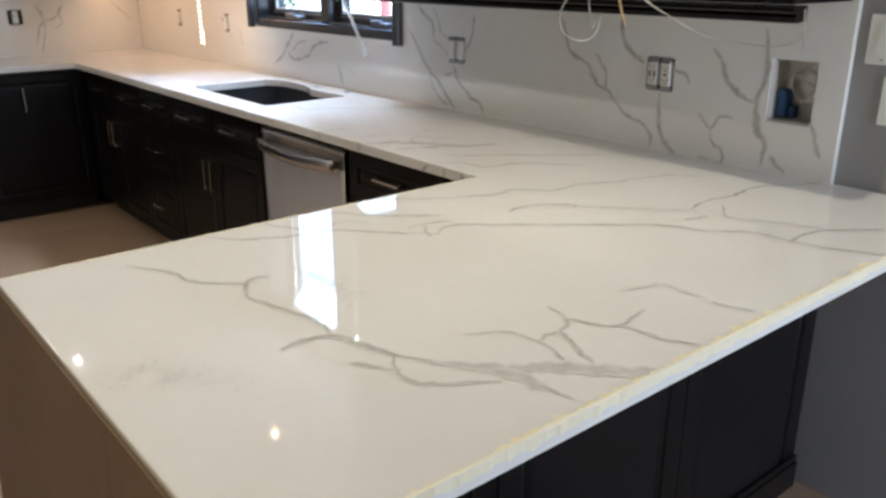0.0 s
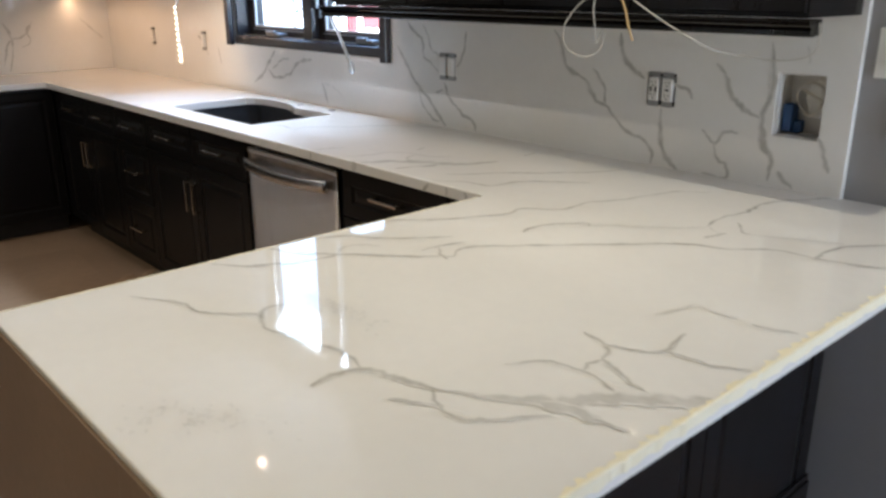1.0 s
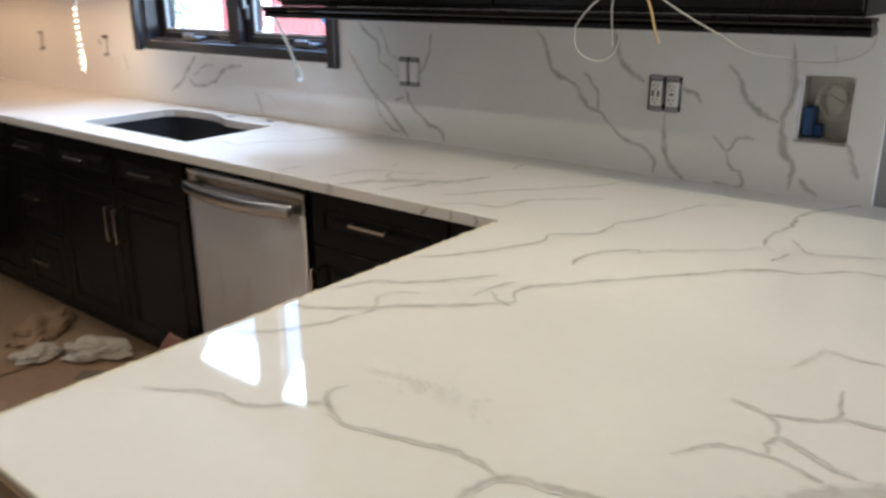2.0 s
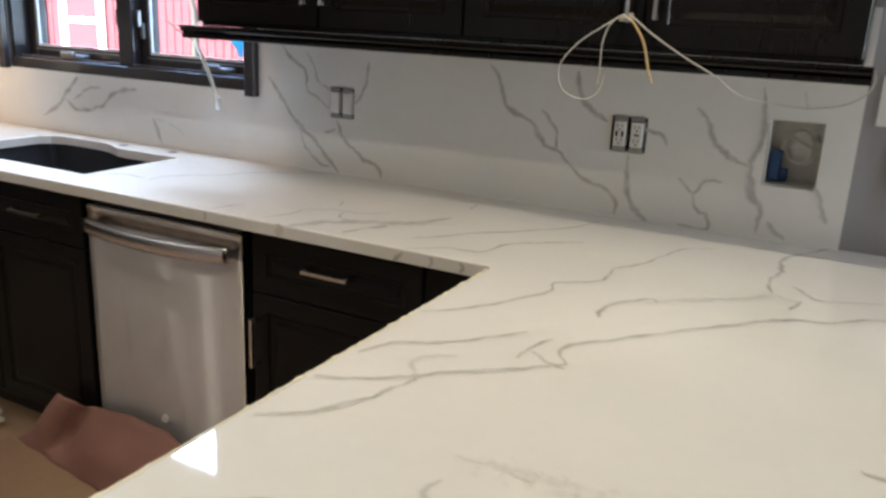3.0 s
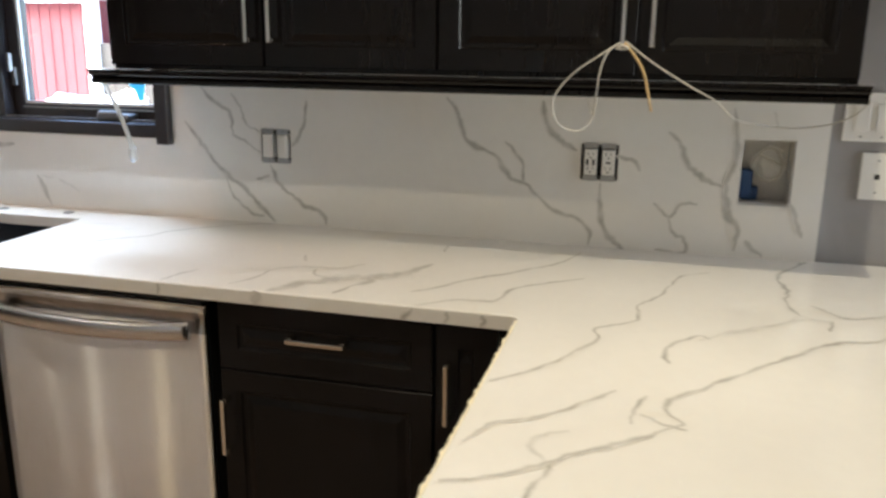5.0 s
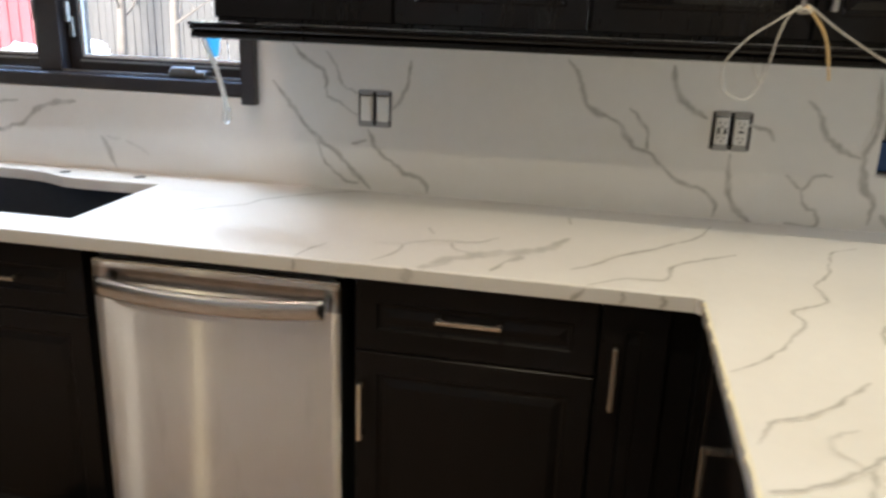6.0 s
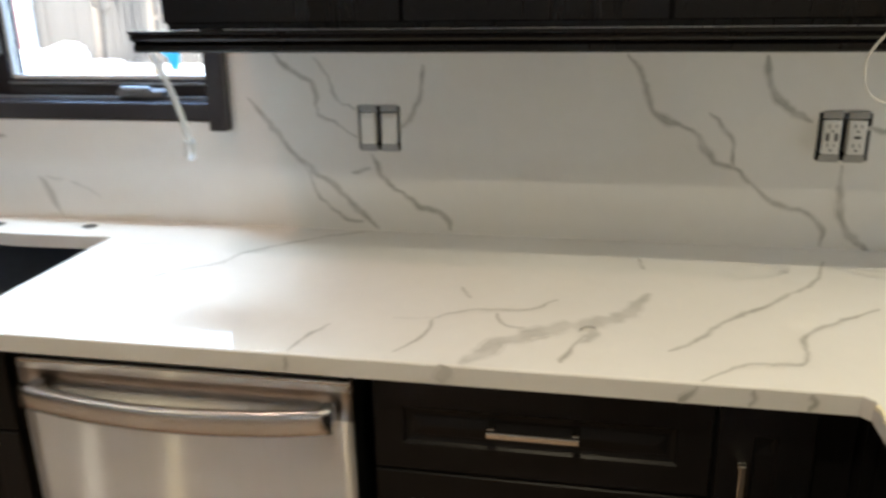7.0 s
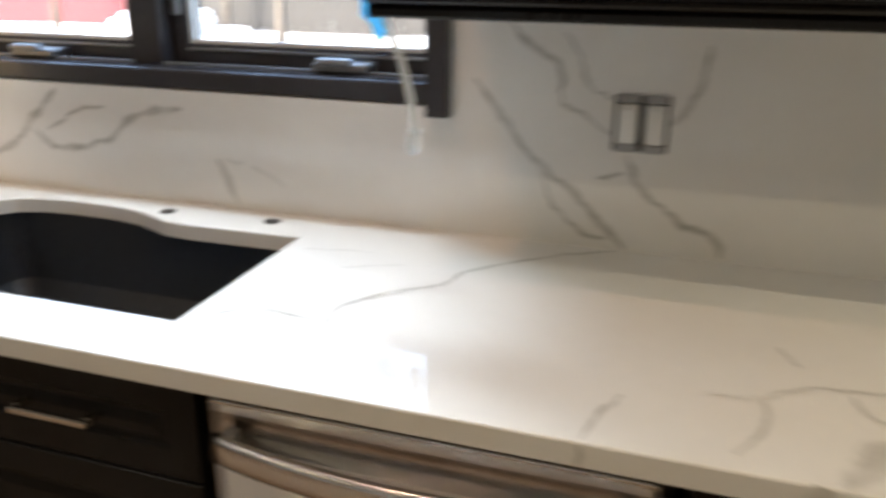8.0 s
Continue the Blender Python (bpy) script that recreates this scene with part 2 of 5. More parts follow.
def add_cyl(bm, p0, p1, r0, r1=None, segs=16):
    p0, p1 = Vector(p0), Vector(p1)
    turn = (p1 - p0).to_track_quat("Z", "Y").to_matrix().to_4x4()
    bmesh.ops.create_cone(bm, cap_ends=True, segments=segs, radius1=r0, radius2=r0 if r1 is None else r1, depth=(p1 - p0).length,
                          matrix=Matrix.Translation((p0 + p1) / 2) @ turn)
    return bm


def smooth_path(pts, steps=8):
    """A Catmull-Rom curve through the points."""
    pts = [Vector(q) for q in pts]
    ext = [2 * pts[0] - pts[1], *pts, 2 * pts[-1] - pts[-2]]
    out = []
    for i in range(1, len(ext) - 2):
        a, b, c, d = ext[i - 1:i + 3]
        for k in range(steps):
            u = k / steps
            out.append(0.5 * (2 * b + (c - a) * u + (2 * a - 5 * b + 4 * c - d) * u * u + (3 * b - a - 3 * c + d) * u ** 3))
    return out + [pts[-1]]


def tube(pts, r, segs=8, steps=8, taper=1.0):
    bm = bmesh.new()
    line = smooth_path(pts, steps)
    rings, side = [], Vector((0.31, 0.77, 0.55))
    for i, q in enumerate(line):
        way = (line[min(i + 1, len(line) - 1)] - line[max(i - 1, 0)]).normalized()
        u = way.cross(side).normalized()
        v = way.cross(u)
        rr = r * (1 + (taper - 1) * i / (len(line) - 1))
        rings.append([bm.verts.new(q + rr * (math.cos(a) * u + math.sin(a) * v)) for a in (2 * math.pi * k / segs for k in range(segs))])
    for a, b in zip(rings, rings[1:]):
        for k in range(segs):
            bm.faces.new((a[k], a[(k + 1) % segs], b[(k + 1) % segs], b[k]))
    bm.faces.new(rings[0])
    bm.faces.new(rings[-1])
    return bm


def slab(place, us, vs, holes, d0, d1):
    """A slab over the grid us x vs without the holes (u0, u1, v0, v1); place(u, v, d) gives the point."""
    us = sorted({*us, *[h[0] for h in holes], *[h[1] for h in holes]})
    vs = sorted({*vs, *[h[2] for h in holes], *[h[3] for h in holes]})
    bm, cache = bmesh.new(), {}

    def vert(i, j, d):
        if (i, j, d) not in cache:
            cache[i, j, d] = bm.verts.new(place(us[i], vs[j], d))
        return cache[i, j, d]

    def solid(i, j):
        if not (0 <= i < len(us) - 1 and 0 <= j < len(vs) - 1):
            return False
        u, v = (us[i] + us[i + 1]) / 2, (vs[j] + vs[j + 1]) / 2
        return not any(a < u < b and c < v < d for a, b, c, d in holes)

    for i in range(len(us) - 1):
        for j in range(len(vs) - 1):
            if not solid(i, j):
                continue
            q = ((i, j), (i + 1, j), (i + 1, j + 1), (i, j + 1))
            for d in (d0, d1):
                bm.faces.new([vert(a, b, d) for a, b in q])
            for k, (di, dj) in enumerate(((0, -1), (1, 0), (0, 1), (-1, 0))):
                if not solid(i + di, j + dj):
                    a, b = q[k], q[(k + 1) % 4]
                    bm.faces.new((vert(*a, d0), vert(*b, d0), vert(*b, d1), vert(*a, d1)))
    return bm


def north(u, v, d):
    return (u, d, v)


def west(u, v, d):
    return (d, u, v)


def flat(u, v, d):
    return (u, v, d)


def plate(outline, holes, z0, z1, bevel=0.0):
    """A flat plate of any outline, with holes, between two heights."""
    bm = bmesh.new()
    edges = []
    for loop in (outline, *holes):
        vs = [bm.verts.new((x, y, z1)) for x, y in loop]
        edges += [bm.edges.new((a, b)) for a, b in zip(vs, vs[1:] + vs[:1])]
    bmesh.ops.triangle_fill(bm, use_beauty=True, use_dissolve=False, edges=edges)
    top = list(bm.faces)
    ext = bmesh.ops.extrude_face_region(bm, geom=top, use_keep_orig=True)
    low = [g for g in ext["geom"] if isinstance(g, bmesh.types.BMVert)]
    bmesh.ops.translate(bm, verts=low, vec=(0, 0, z0 - z1))
    bmesh.ops.recalc_face_normals(bm, faces=bm.faces)
    if bevel:
        rim = [e for e in bm.edges if len(e.link_faces) == 2 and all(abs(v.co.z - z1) < 1e-6 for v in e.verts)
               and abs(e.link_faces[0].normal.z - e.link_faces[1].normal.z) > 0.5]
        bmesh.ops.bevel(bm, geom=rim, offset=bevel, segments=2, profile=0.5, affect="EDGES")
    return bm


# ---- the room ----
WIN = (-2.545, -1.205, 1.165, 2.41)
WEST = -4.27
SW_BOX, OUT_BOX, NICHE = (-0.897, -0.802, 1.101, 1.199), (0.050, 0.149, 1.100, 1.196), (0.456, 0.584, 1.056, 1.225)
FAR_A, FAR_B = (-3.575, -3.515, 1.105, 1.205), (-2.895, -2.84, 1.105, 1.205)
OPENINGS = [SW_BOX, OUT_BOX, NICHE, FAR_A, FAR_B]

structure("wall_north", slab(north, [WEST - 0.15, 3.35], [0, CEIL], [WIN, *OPENINGS], 0.02, 0.19), GREY_PAINT, "matte grey painted kitchen wall with a window opening", "wall")
structure("wall_west", slab(west, [-5.2, 0.02], [0, CEIL], [(-0.835, -0.75, 1.11, 1.2)], WEST - 0.15, WEST), GREY_PAINT, "matte grey painted side wall of the kitchen", "wall")
structure("wall_south", slab(north, [WEST, 3.2], [0, CEIL], [], -5.2, -5.05), WHITE_PAINT, "plain off-white painted wall closing the room", "wall")
structure("wall_east", slab(west, [-5.05, 0.02], [0, CEIL], [(-0.90, -0.10, 0.0, 2.1)], 3.2, 3.35), GREY_PAINT, "grey painted wall with a door opening", "wall")
structure("ceiling", slab(flat, [WEST - 0.15, 3.35], [-5.2, 0.19], [], CEIL, CEIL + 0.1), WHITE_PAINT, "white painted ceiling with recessed lights", "ceiling")
structure("floor", slab(flat, [WEST - 0.15, 3.35], [-5.2, 0.19], [], -0.12, 0.0), PAPER, "floor covered with tan protective paper", "floor")

# ---- worktop, splashback, waterfall end ----
TOP, THICK = 0.914, 0.032
hole = [(-1.452, -0.524), (-1.458, -0.128)]
hole += [(-1.70, -0.134), (-1.765, -0.128), (-1.81, -0.108), (-1.86, -0.088), (-1.93, -0.076), (-2.04, -0.074), (-2.12, -0.082), (-2.17, -0.10), (-2.20, -0.135)]
hole += [(-2.20, -0.50), (-2.176, -0.524)]
outline = [(-4.246, 0.015), (1.0, 0.015), (1.0, -1.85), (0.0, -1.85), (0.0, -0.66), (-0.012, -0.648), (-3.61, -0.648), (-3.62, -0.658), (-3.62, -3.4), (-4.246, -3.4)]
worktop = thing("worktop", "polished white quartz worktop with grey veins and a sink cutout", "countertop")
part("slab", plate(outline, [hole], TOP - THICK, TOP, 0.003), QUARTZ, worktop)
end_panel = thing("end_panel", "dark espresso end panel under the peninsula top", "panel")
part("board", box(0.03, 0.70, -1.832, -1.818, 0.0, TOP - THICK - 0.001, bevel=0.001), ESPRESSO, end_panel)
sheet_stand = thing("cardboard_sheet", "creased brown cardboard sheet leaning on the peninsula end", "cardboard")
bm = bmesh.new()
cols = []
for x, y0 in ((-0.24, -1.90), (0.2, -1.905), (0.55, -1.90), (0.585, -1.915), (0.62, -1.90), (0.98, -1.91)):
    cols.append([bm.verts.new((x, y0 + (z / 0.905) * (-1.856 - y0), z)) for z in (0.0, 0.3, 0.6, 0.905)] + [bm.verts.new((x, y0 + 0.005 + (z / 0.905) * (-1.851 - y0 - 0.005), z)) for z in (0.905, 0.6, 0.3, 0.0)])
for a, b in zip(cols, cols[1:]):
    for k in range(8):
        bm.faces.new((a[k], a[(k + 1) % 8], b[(k + 1) % 8], b[k]))
bm.faces.new(cols[0])
bm.faces.new(cols[-1])
part("sheet", bm, BOARD, sheet_stand)
splash = thing("backsplash", "full-height white quartz backsplash with grey veins", "backsplash")
part("slab", slab(north, [-4.252, 0.66], [TOP - 0.004, 1.372], [(-2.56, -1.195, 1.156, 1.5), *OPENINGS], -0.001, 0.019), QUARTZ, splash)
splash_w = thing("side_backsplash", "white quartz backsplash on the side wall, veined grey", "backsplash")
part("slab", slab(west, [-3.4, -0.002], [TOP - 0.004, 1.385], [(-0.835, -0.75, 1.11, 1.2)], WEST + 0.002, WEST + 0.022), QUARTZ, splash_w)

LIFT = 0.0007
SIDES = {"z": (lambda a, b: Vector((a, b, TOP + LIFT)), Vector((0, 0, 1)), worktop),
         "y": (lambda a, b: Vector((a, -0.001 - LIFT, b)), Vector((0, -1, 0)), splash),
         "f": (lambda a, b: Vector((a, -0.648 - LIFT, b)), Vector((0, -1, 0)), worktop),
         "x": (lambda a, b: Vector((WEST + 0.022 + LIFT, a, b)), Vector((1, 0, 0)), splash_w)}


VEIN_COUNT = [0]


def vein(side, width, points, strength=0.85):
    """One vein of the quartz: a wandering band of uneven width with soft sides."""
    place, up, owner = SIDES[side]
    width *= 1.35 if width < 20 and side == "y" else 0.95
    line = smooth_path([place(a, b) + up * (0.00005 * (VEIN_COUNT[0] % 12)) for a, b in points], 9)
    VEIN_COUNT[0] += 1
    bm = bmesh.new()
    seed = Vector((points[0][0] * 7, points[0][1] * 5, width))
    rows = []
    for i, q in enumerate(line):
        way = (line[min(i + 1, len(line) - 1)] - line[max(i - 1, 0)]).normalized()
        across = way.cross(up)
        wob = 0.006 * noise.noise(q * 22 + seed) + 0.35 * width / 1000 * noise.noise(q * 60 + seed) + 0.003 * noise.noise(q * 110 + seed)
        wob *= min(1.0, 6 * min(i, len(line) - 1 - i) / len(line) + 0.1)
        s = i / (len(line) - 1)
        ends = min(1.0, 0.25 + 5 * min(s, 1 - s))
        sway = 0.35 if width > 20 else 0.8
        half = max(0.0009, 0.45 * width / 1000 * ends * (0.85 + sway * noise.noise(q * 24 + seed)))
        left = 0.0022 * (1 + noise.noise(q * 41 + seed)) + 0.38 * half
        right = 0.0022 * (1 + noise.noise(q * 37 - seed)) + 0.38 * half
        rows.append([bm.verts.new(q + across * (wob + off)) for off in (-half - left, -half, half, half + right)])
    for a, b in zip(rows, rows[1:]):
        for k in range(3):
            bm.faces.new((a[k], a[k + 1], b[k + 1], b[k])).material_index = 0 if k == 1 else 1
    core, fringe = (VEIN, VEIN_RIM) if strength > 0.6 else (VEIN_FAINT, VEIN_FAINT_RIM)
    if width > 20:
        core, fringe = VEIN_BROAD, VEIN_BROAD_RIM
    ob = part("vein", bm, core, owner)
    ob.data.materials.append(fringe)
    return ob


vein("z", 9, [(0.017, -1.445), (0.067, -1.407), (0.112, -1.341), (0.136, -1.274), (0.151, -1.210), (0.208, -1.161), (0.271, -1.097), (0.317, -1.055)])
vein("z", 8, [(0.317, -1.055), (0.295, -1.017), (0.304, -0.967), (0.408, -0.843), (0.513, -0.715), (0.594, -0.630), (0.673, -0.595), (0.748, -0.527), (0.823, -0.519)])
vein("z", 6, [(0.013, -1.306), (0.067, -1.282), (0.126, -1.238), (0.151, -1.210)])
vein("z", 7, [(0.017, -1.197), (0.049, -1.129), (0.116, -1.084), (0.171, -1.016), (0.213, -0.962)])
vein("z", 6, [(0.240, -1.076), (0.250, -1.005), (0.262, -0.969)])
vein("z", 5, [(0.010, -0.980), (0.066, -0.923), (0.120, -0.834), (0.165, -0.730), (0.156, -0.675), (0.233, -0.602), (0.234, -0.498), (0.279, -0.411), (0.323, -0.246), (0.393, -0.184)])
vein("z", 6, [(0.296, -0.821), (0.287, -0.783), (0.294, -0.739), (0.346, -0.664), (0.370, -0.676)])
vein("z", 9, [(0.640, -0.004), (0.609, -0.054), (0.556, -0.158), (0.548, -0.227), (0.560, -0.285), (0.548, -0.328)])
vein("z", 6, [(0.556, -0.320), (0.542, -0.380), (0.546, -0.420), (0.557, -0.474)])
vein("z", 6, [(0.590, -0.395), (0.629, -0.454), (0.656, -0.465)])
vein("z", 4, [(0.656, -0.465), (0.711, -0.438), (0.766, -0.411), (0.830, -0.380)], 0.5)
vein("z", 5, [(0.614, -0.493), (0.608, -0.530), (0.598, -0.561)])
vein("z", 3, [(0.532, -0.518), (0.558, -0.476), (0.593, -0.492), (0.614, -0.493)], 0.5)
vein("z", 4, [(0.407, -0.628), (0.461, -0.593)], 0.5)
vein("z", 8, [(-0.259, -0.552), (-0.214, -0.511), (-0.152, -0.412), (-0.088, -0.346), (0.021, -0.220), (0.071, -0.086)])
vein("z", 8, [(-0.220, -0.643), (-0.151, -0.582), (-0.070, -0.560), (-0.046, -0.468), (0.014, -0.403), (0.103, -0.330)])
vein("z", 42, [(-0.565, -0.643), (-0.535, -0.595), (-0.506, -0.550), (-0.449, -0.497), (-0.378, -0.463), (-0.324, -0.419), (-0.273, -0.312)])
vein("z", 8, [(-0.386, -0.520), (-0.408, -0.585), (-0.419, -0.616)])
vein("z", 5, [(-0.834, -0.642), (-0.827, -0.589), (-0.801, -0.528)])
vein("z", 5, [(-0.671, -0.617), (-0.646, -0.571), (-0.634, -0.525), (-0.634, -0.478), (-0.579, -0.433)])
vein("z", 4, [(-0.704, -0.489), (-0.634, -0.478)], 0.5)
vein("z", 5, [(-0.579, -0.433), (-0.532, -0.426), (-0.484, -0.418), (-0.434, -0.366)])
vein("z", 6, [(-0.612, -0.328), (-0.588, -0.381)])
vein("z", 6, [(-0.286, -0.119), (-0.278, -0.186)])
vein("z", 8, [(-1.237, -0.472), (-1.241, -0.392), (-1.179, -0.312), (-1.127, -0.268), (-1.103, -0.196), (-1.040, -0.131), (-0.955, -0.056), (-0.873, -0.004)])
vein("z", 7, [(-1.430, -0.518), (-1.394, -0.470), (-1.348, -0.448), (-1.261, -0.455)])
vein("z", 4, [(-1.314, -0.247), (-1.211, -0.201)], 0.5)
vein("z", 4, [(-1.416, -0.183), (-1.289, -0.160)], 0.5)
vein("z", 6, [(0.082, -1.638), (0.179, -1.583), (0.240, -1.576), (0.318, -1.504)])
vein("z", 7, [(0.306, -1.453), (0.299, -1.483), (0.318, -1.504), (0.382, -1.528), (0.463, -1.505), (0.548, -1.491), (0.598, -1.502)])
vein("z", 11, [(0.596, -1.588), (0.584, -1.543), (0.600, -1.503), (0.642, -1.489), (0.718, -1.461), (0.790, -1.424)])
vein("z", 34, [(0.770, -1.440), (0.832, -1.389), (0.860, -1.365), (0.881, -1.333), (0.907, -1.300), (0.931, -1.278), (0.958, -1.254), (0.982, -1.225), (0.996, -1.208)])
vein("z", 24, [(0.842, -1.386), (0.874, -1.377), (0.902, -1.373), (0.930, -1.367)])
vein("z", 7, [(0.720, -1.470), (0.761, -1.493), (0.808, -1.490), (0.834, -1.464), (0.856, -1.429), (0.877, -1.399)])
vein("z", 6, [(0.915, -1.370), (0.945, -1.364), (0.973, -1.360)])
vein("z", 5, [(0.697, -1.531), (0.730, -1.510), (0.763, -1.489)])
vein("z", 5, [(0.731, -1.337), (0.765, -1.283), (0.801, -1.270), (0.831, -1.269), (0.868, -1.278), (0.890, -1.285)])
vein("z", 8, [(0.788, -1.171), (0.806, -1.190), (0.819, -1.217)])
vein("z", 5, [(0.820, -1.218), (0.814, -1.247), (0.823, -1.265)])
vein("z", 5, [(0.738, -1.158), (0.764, -1.163), (0.788, -1.171)])
vein("z", 5, [(0.790, -1.175), (0.824, -1.158), (0.852, -1.146)])
vein("z", 4, [(0.852, -1.146), (0.868, -1.123), (0.862, -1.090), (0.852, -1.044)])
vein("z", 5, [(0.868, -1.123), (0.912, -1.118), (0.944, -1.114), (0.989, -1.089)])
vein("z", 6, [(0.819, -1.217), (0.858, -1.232), (0.918, -1.255)])
vein("z", 4, [(0.794, -0.923), (0.842, -0.927), (0.877, -0.921)], 0.5)
vein("z", 5, [(0.907, -0.931), (0.944, -0.924), (0.975, -0.910)])
vein("z", 5, [(0.775, -1.010), (0.790, -0.962), (0.794, -0.923)], 0.5)
vein("z", 7, [(0.823, -0.519), (0.870, -0.512), (0.911, -0.498), (0.991, -0.459)])
vein("z", 7, [(0.135, -1.219), (0.114, -1.189), (0.120, -1.151), (0.157, -1.122)], 0.5)
vein("z", 6, [(0.252, -1.039), (0.281, -1.063), (0.320, -1.075)])
vein("z", 4, [(0.350, -0.685), (0.407, -0.622), (0.489, -0.557), (0.564, -0.493)], 0.5)
vein("z", 5, [(-0.533, -0.441), (-0.517, -0.487), (-0.477, -0.500)])
vein("z", 22, [(-0.385, -0.470), (-0.372, -0.505), (-0.392, -0.540)])
vein("z", 6, [(0.830, -0.528), (0.825, -0.449), (0.852, -0.376), (0.919, -0.289)])
vein("y", 9, [(-1.089, 1.317), (-1.050, 1.272), (-1.000, 1.242), (-0.989, 1.182), (-0.953, 1.159), (-0.899, 1.129)])
vein("y", 7, [(-0.992, 1.300), (-0.957, 1.256), (-0.940, 1.211), (-0.900, 1.190)])
vein("y", 9, [(-1.151, 1.214), (-1.082, 1.132), (-1.023, 1.059), (-0.962, 1.023), (-0.903, 0.960), (-0.859, 0.919)])
vein("y", 6, [(-1.023, 1.059), (-0.996, 0.993), (-0.935, 0.939), (-0.894, 0.936)])
vein("y", 9, [(-0.870, 1.093), (-0.842, 1.039), (-0.778, 0.986), (-0.708, 0.952), (-0.693, 0.921)])
vein("y", 6, [(-0.918, 1.048), (-0.872, 1.061)])
vein("y", 7, [(-0.748, 1.287), (-0.757, 1.216), (-0.800, 1.151)])
vein("y", 9, [(-0.326, 1.308), (-0.296, 1.270), (-0.266, 1.192), (-0.190, 1.155), (-0.137, 1.089), (-0.093, 1.074), (-0.041, 1.025), (0.062, 0.980), (0.085, 0.952), (0.081, 0.918)])
vein("y", 6, [(-0.159, 1.193), (-0.112, 1.141), (-0.102, 1.082)])
vein("y", 9, [(-0.058, 1.307), (-0.044, 1.247), (-0.012, 1.205), (0.039, 1.176)])
vein("y", 6, [(0.142, 1.167), (0.186, 1.158), (0.208, 1.129)])
vein("y", 11, [(0.105, 1.092), (0.108, 1.008), (0.133, 0.950), (0.168, 0.918), (0.171, 0.918)])
vein("y", 10, [(0.273, 1.236), (0.301, 1.210), (0.330, 1.150), (0.375, 1.117), (0.422, 1.098)])
vein("y", 11, [(0.430, 1.302), (0.444, 1.217), (0.441, 1.155), (0.422, 1.098), (0.439, 1.027), (0.464, 0.980), (0.460, 0.930)])
vein("y", 6, [(0.247, 1.046), (0.288, 1.013), (0.318, 1.045), (0.360, 1.050)])
vein("y", 6, [(0.288, 1.013), (0.307, 0.970), (0.331, 0.954), (0.334, 0.918), (0.259, 0.919)])
vein("y", 7, [(0.485, 0.961), (0.510, 0.937), (0.531, 0.918)])
vein("y", 7, [(0.581, 1.066), (0.607, 1.013), (0.622, 0.977)])
vein("y", 4, [(0.526, 1.296), (0.532, 1.251)], 0.5)
vein("y", 12, [(-2.336, 0.969), (-2.236, 1.025), (-2.171, 1.089), (-2.111, 1.144)])
vein("y", 11, [(-2.189, 1.049), (-2.138, 1.016), (-2.057, 1.020), (-1.974, 1.047), (-1.922, 1.085), (-1.844, 1.112), (-1.786, 1.117)])
vein("y", 7, [(-2.147, 1.049), (-2.058, 1.097), (-1.985, 1.111)])
vein("y", 9, [(-1.713, 1.019), (-1.689, 0.978), (-1.665, 0.918)])
vein("y", 4, [(-1.699, 1.017), (-1.644, 1.014)], 0.5)
vein("y", 4, [(-1.631, 1.009), (-1.579, 0.990), (-1.553, 0.968)], 0.5)
vein("y", 7, [(-2.823, 1.079), (-2.878, 1.148), (-2.941, 1.183)])
vein("y", 6, [(-2.680, 1.041), (-2.708, 1.131)])
vein("x", 9, [(-0.691, 0.970), (-0.644, 1.109), (-0.562, 1.140), (-0.499, 1.208)])
vein("x", 7, [(-0.619, 1.097), (-0.636, 1.162), (-0.664, 1.232)])
vein("x", 9, [(-0.662, 0.930), (-0.630, 1.044), (-0.628, 1.150), (-0.663, 1.229)])
vein("x", 7, [(-0.570, 1.077), (-0.519, 1.111), (-0.526, 1.183), (-0.490, 1.235)])
vein("x", 6, [(-0.191, 1.246), (-0.107, 1.162), (-0.055, 1.111)])
vein("f", 24, [(-0.575, 0.910), (-0.585, 0.897), (-0.590, 0.884)])
vein("f", 8, [(-0.150, 0.910), (-0.148, 0.897), (-0.155, 0.884)])
vein("f", 7, [(-0.075, 0.910), (-0.070, 0.897), (-0.078, 0.884)])
vein("f", 6, [(-0.834, 0.910), (-0.836, 0.884)])
vein("f", 9, [(-0.225, 0.910), (-0.235, 0.897), (-0.250, 0.884)])


def smear(name, seed, cx, cy, length, depth, turn, count):
    """A dull patch where something was wiped: many faint flecks, thickest in the middle."""
    rnd = random.Random(seed)
    bm = bmesh.new()
    ca, sa = math.cos(radians(turn)), math.sin(radians(turn))
    for k in range(count):
        a, d = rnd.gauss(0, 0.45) * length / 2, rnd.gauss(0, 0.45) * depth / 2
        q = Vector((cx + a * ca - d * sa, cy + a * sa + d * ca, TOP + 0.0007 + 0.00003 * (k % 9)))
        r, way, thin = rnd.uniform(0.002, 0.007), rnd.uniform(0, 3.1), rnd.uniform(0.3, 0.8)
        ring = []
        for i in range(9):
            th = 2 * math.pi * i / 9
            e = r * (0.7 + 0.6 * rnd.random())
            u, w = e * math.cos(th), e * thin * math.sin(th)
            ring.append(bm.verts.new(q + Vector((u * math.cos(way) - w * math.sin(way), u * math.sin(way) + w * math.cos(way), 0))))
        bm.faces.new(ring)
    return tagged(part(name, bm, VEIN_FAINT_RIM, worktop), "faint dull wipe mark on the quartz", kind="stuff")


smear("wipe_mark", 3, 0.395, -1.392, 0.26, 0.06, 4, 70)
smear("wipe_mark", 5, 0.565, -1.745, 0.24, 0.11, 35, 80)


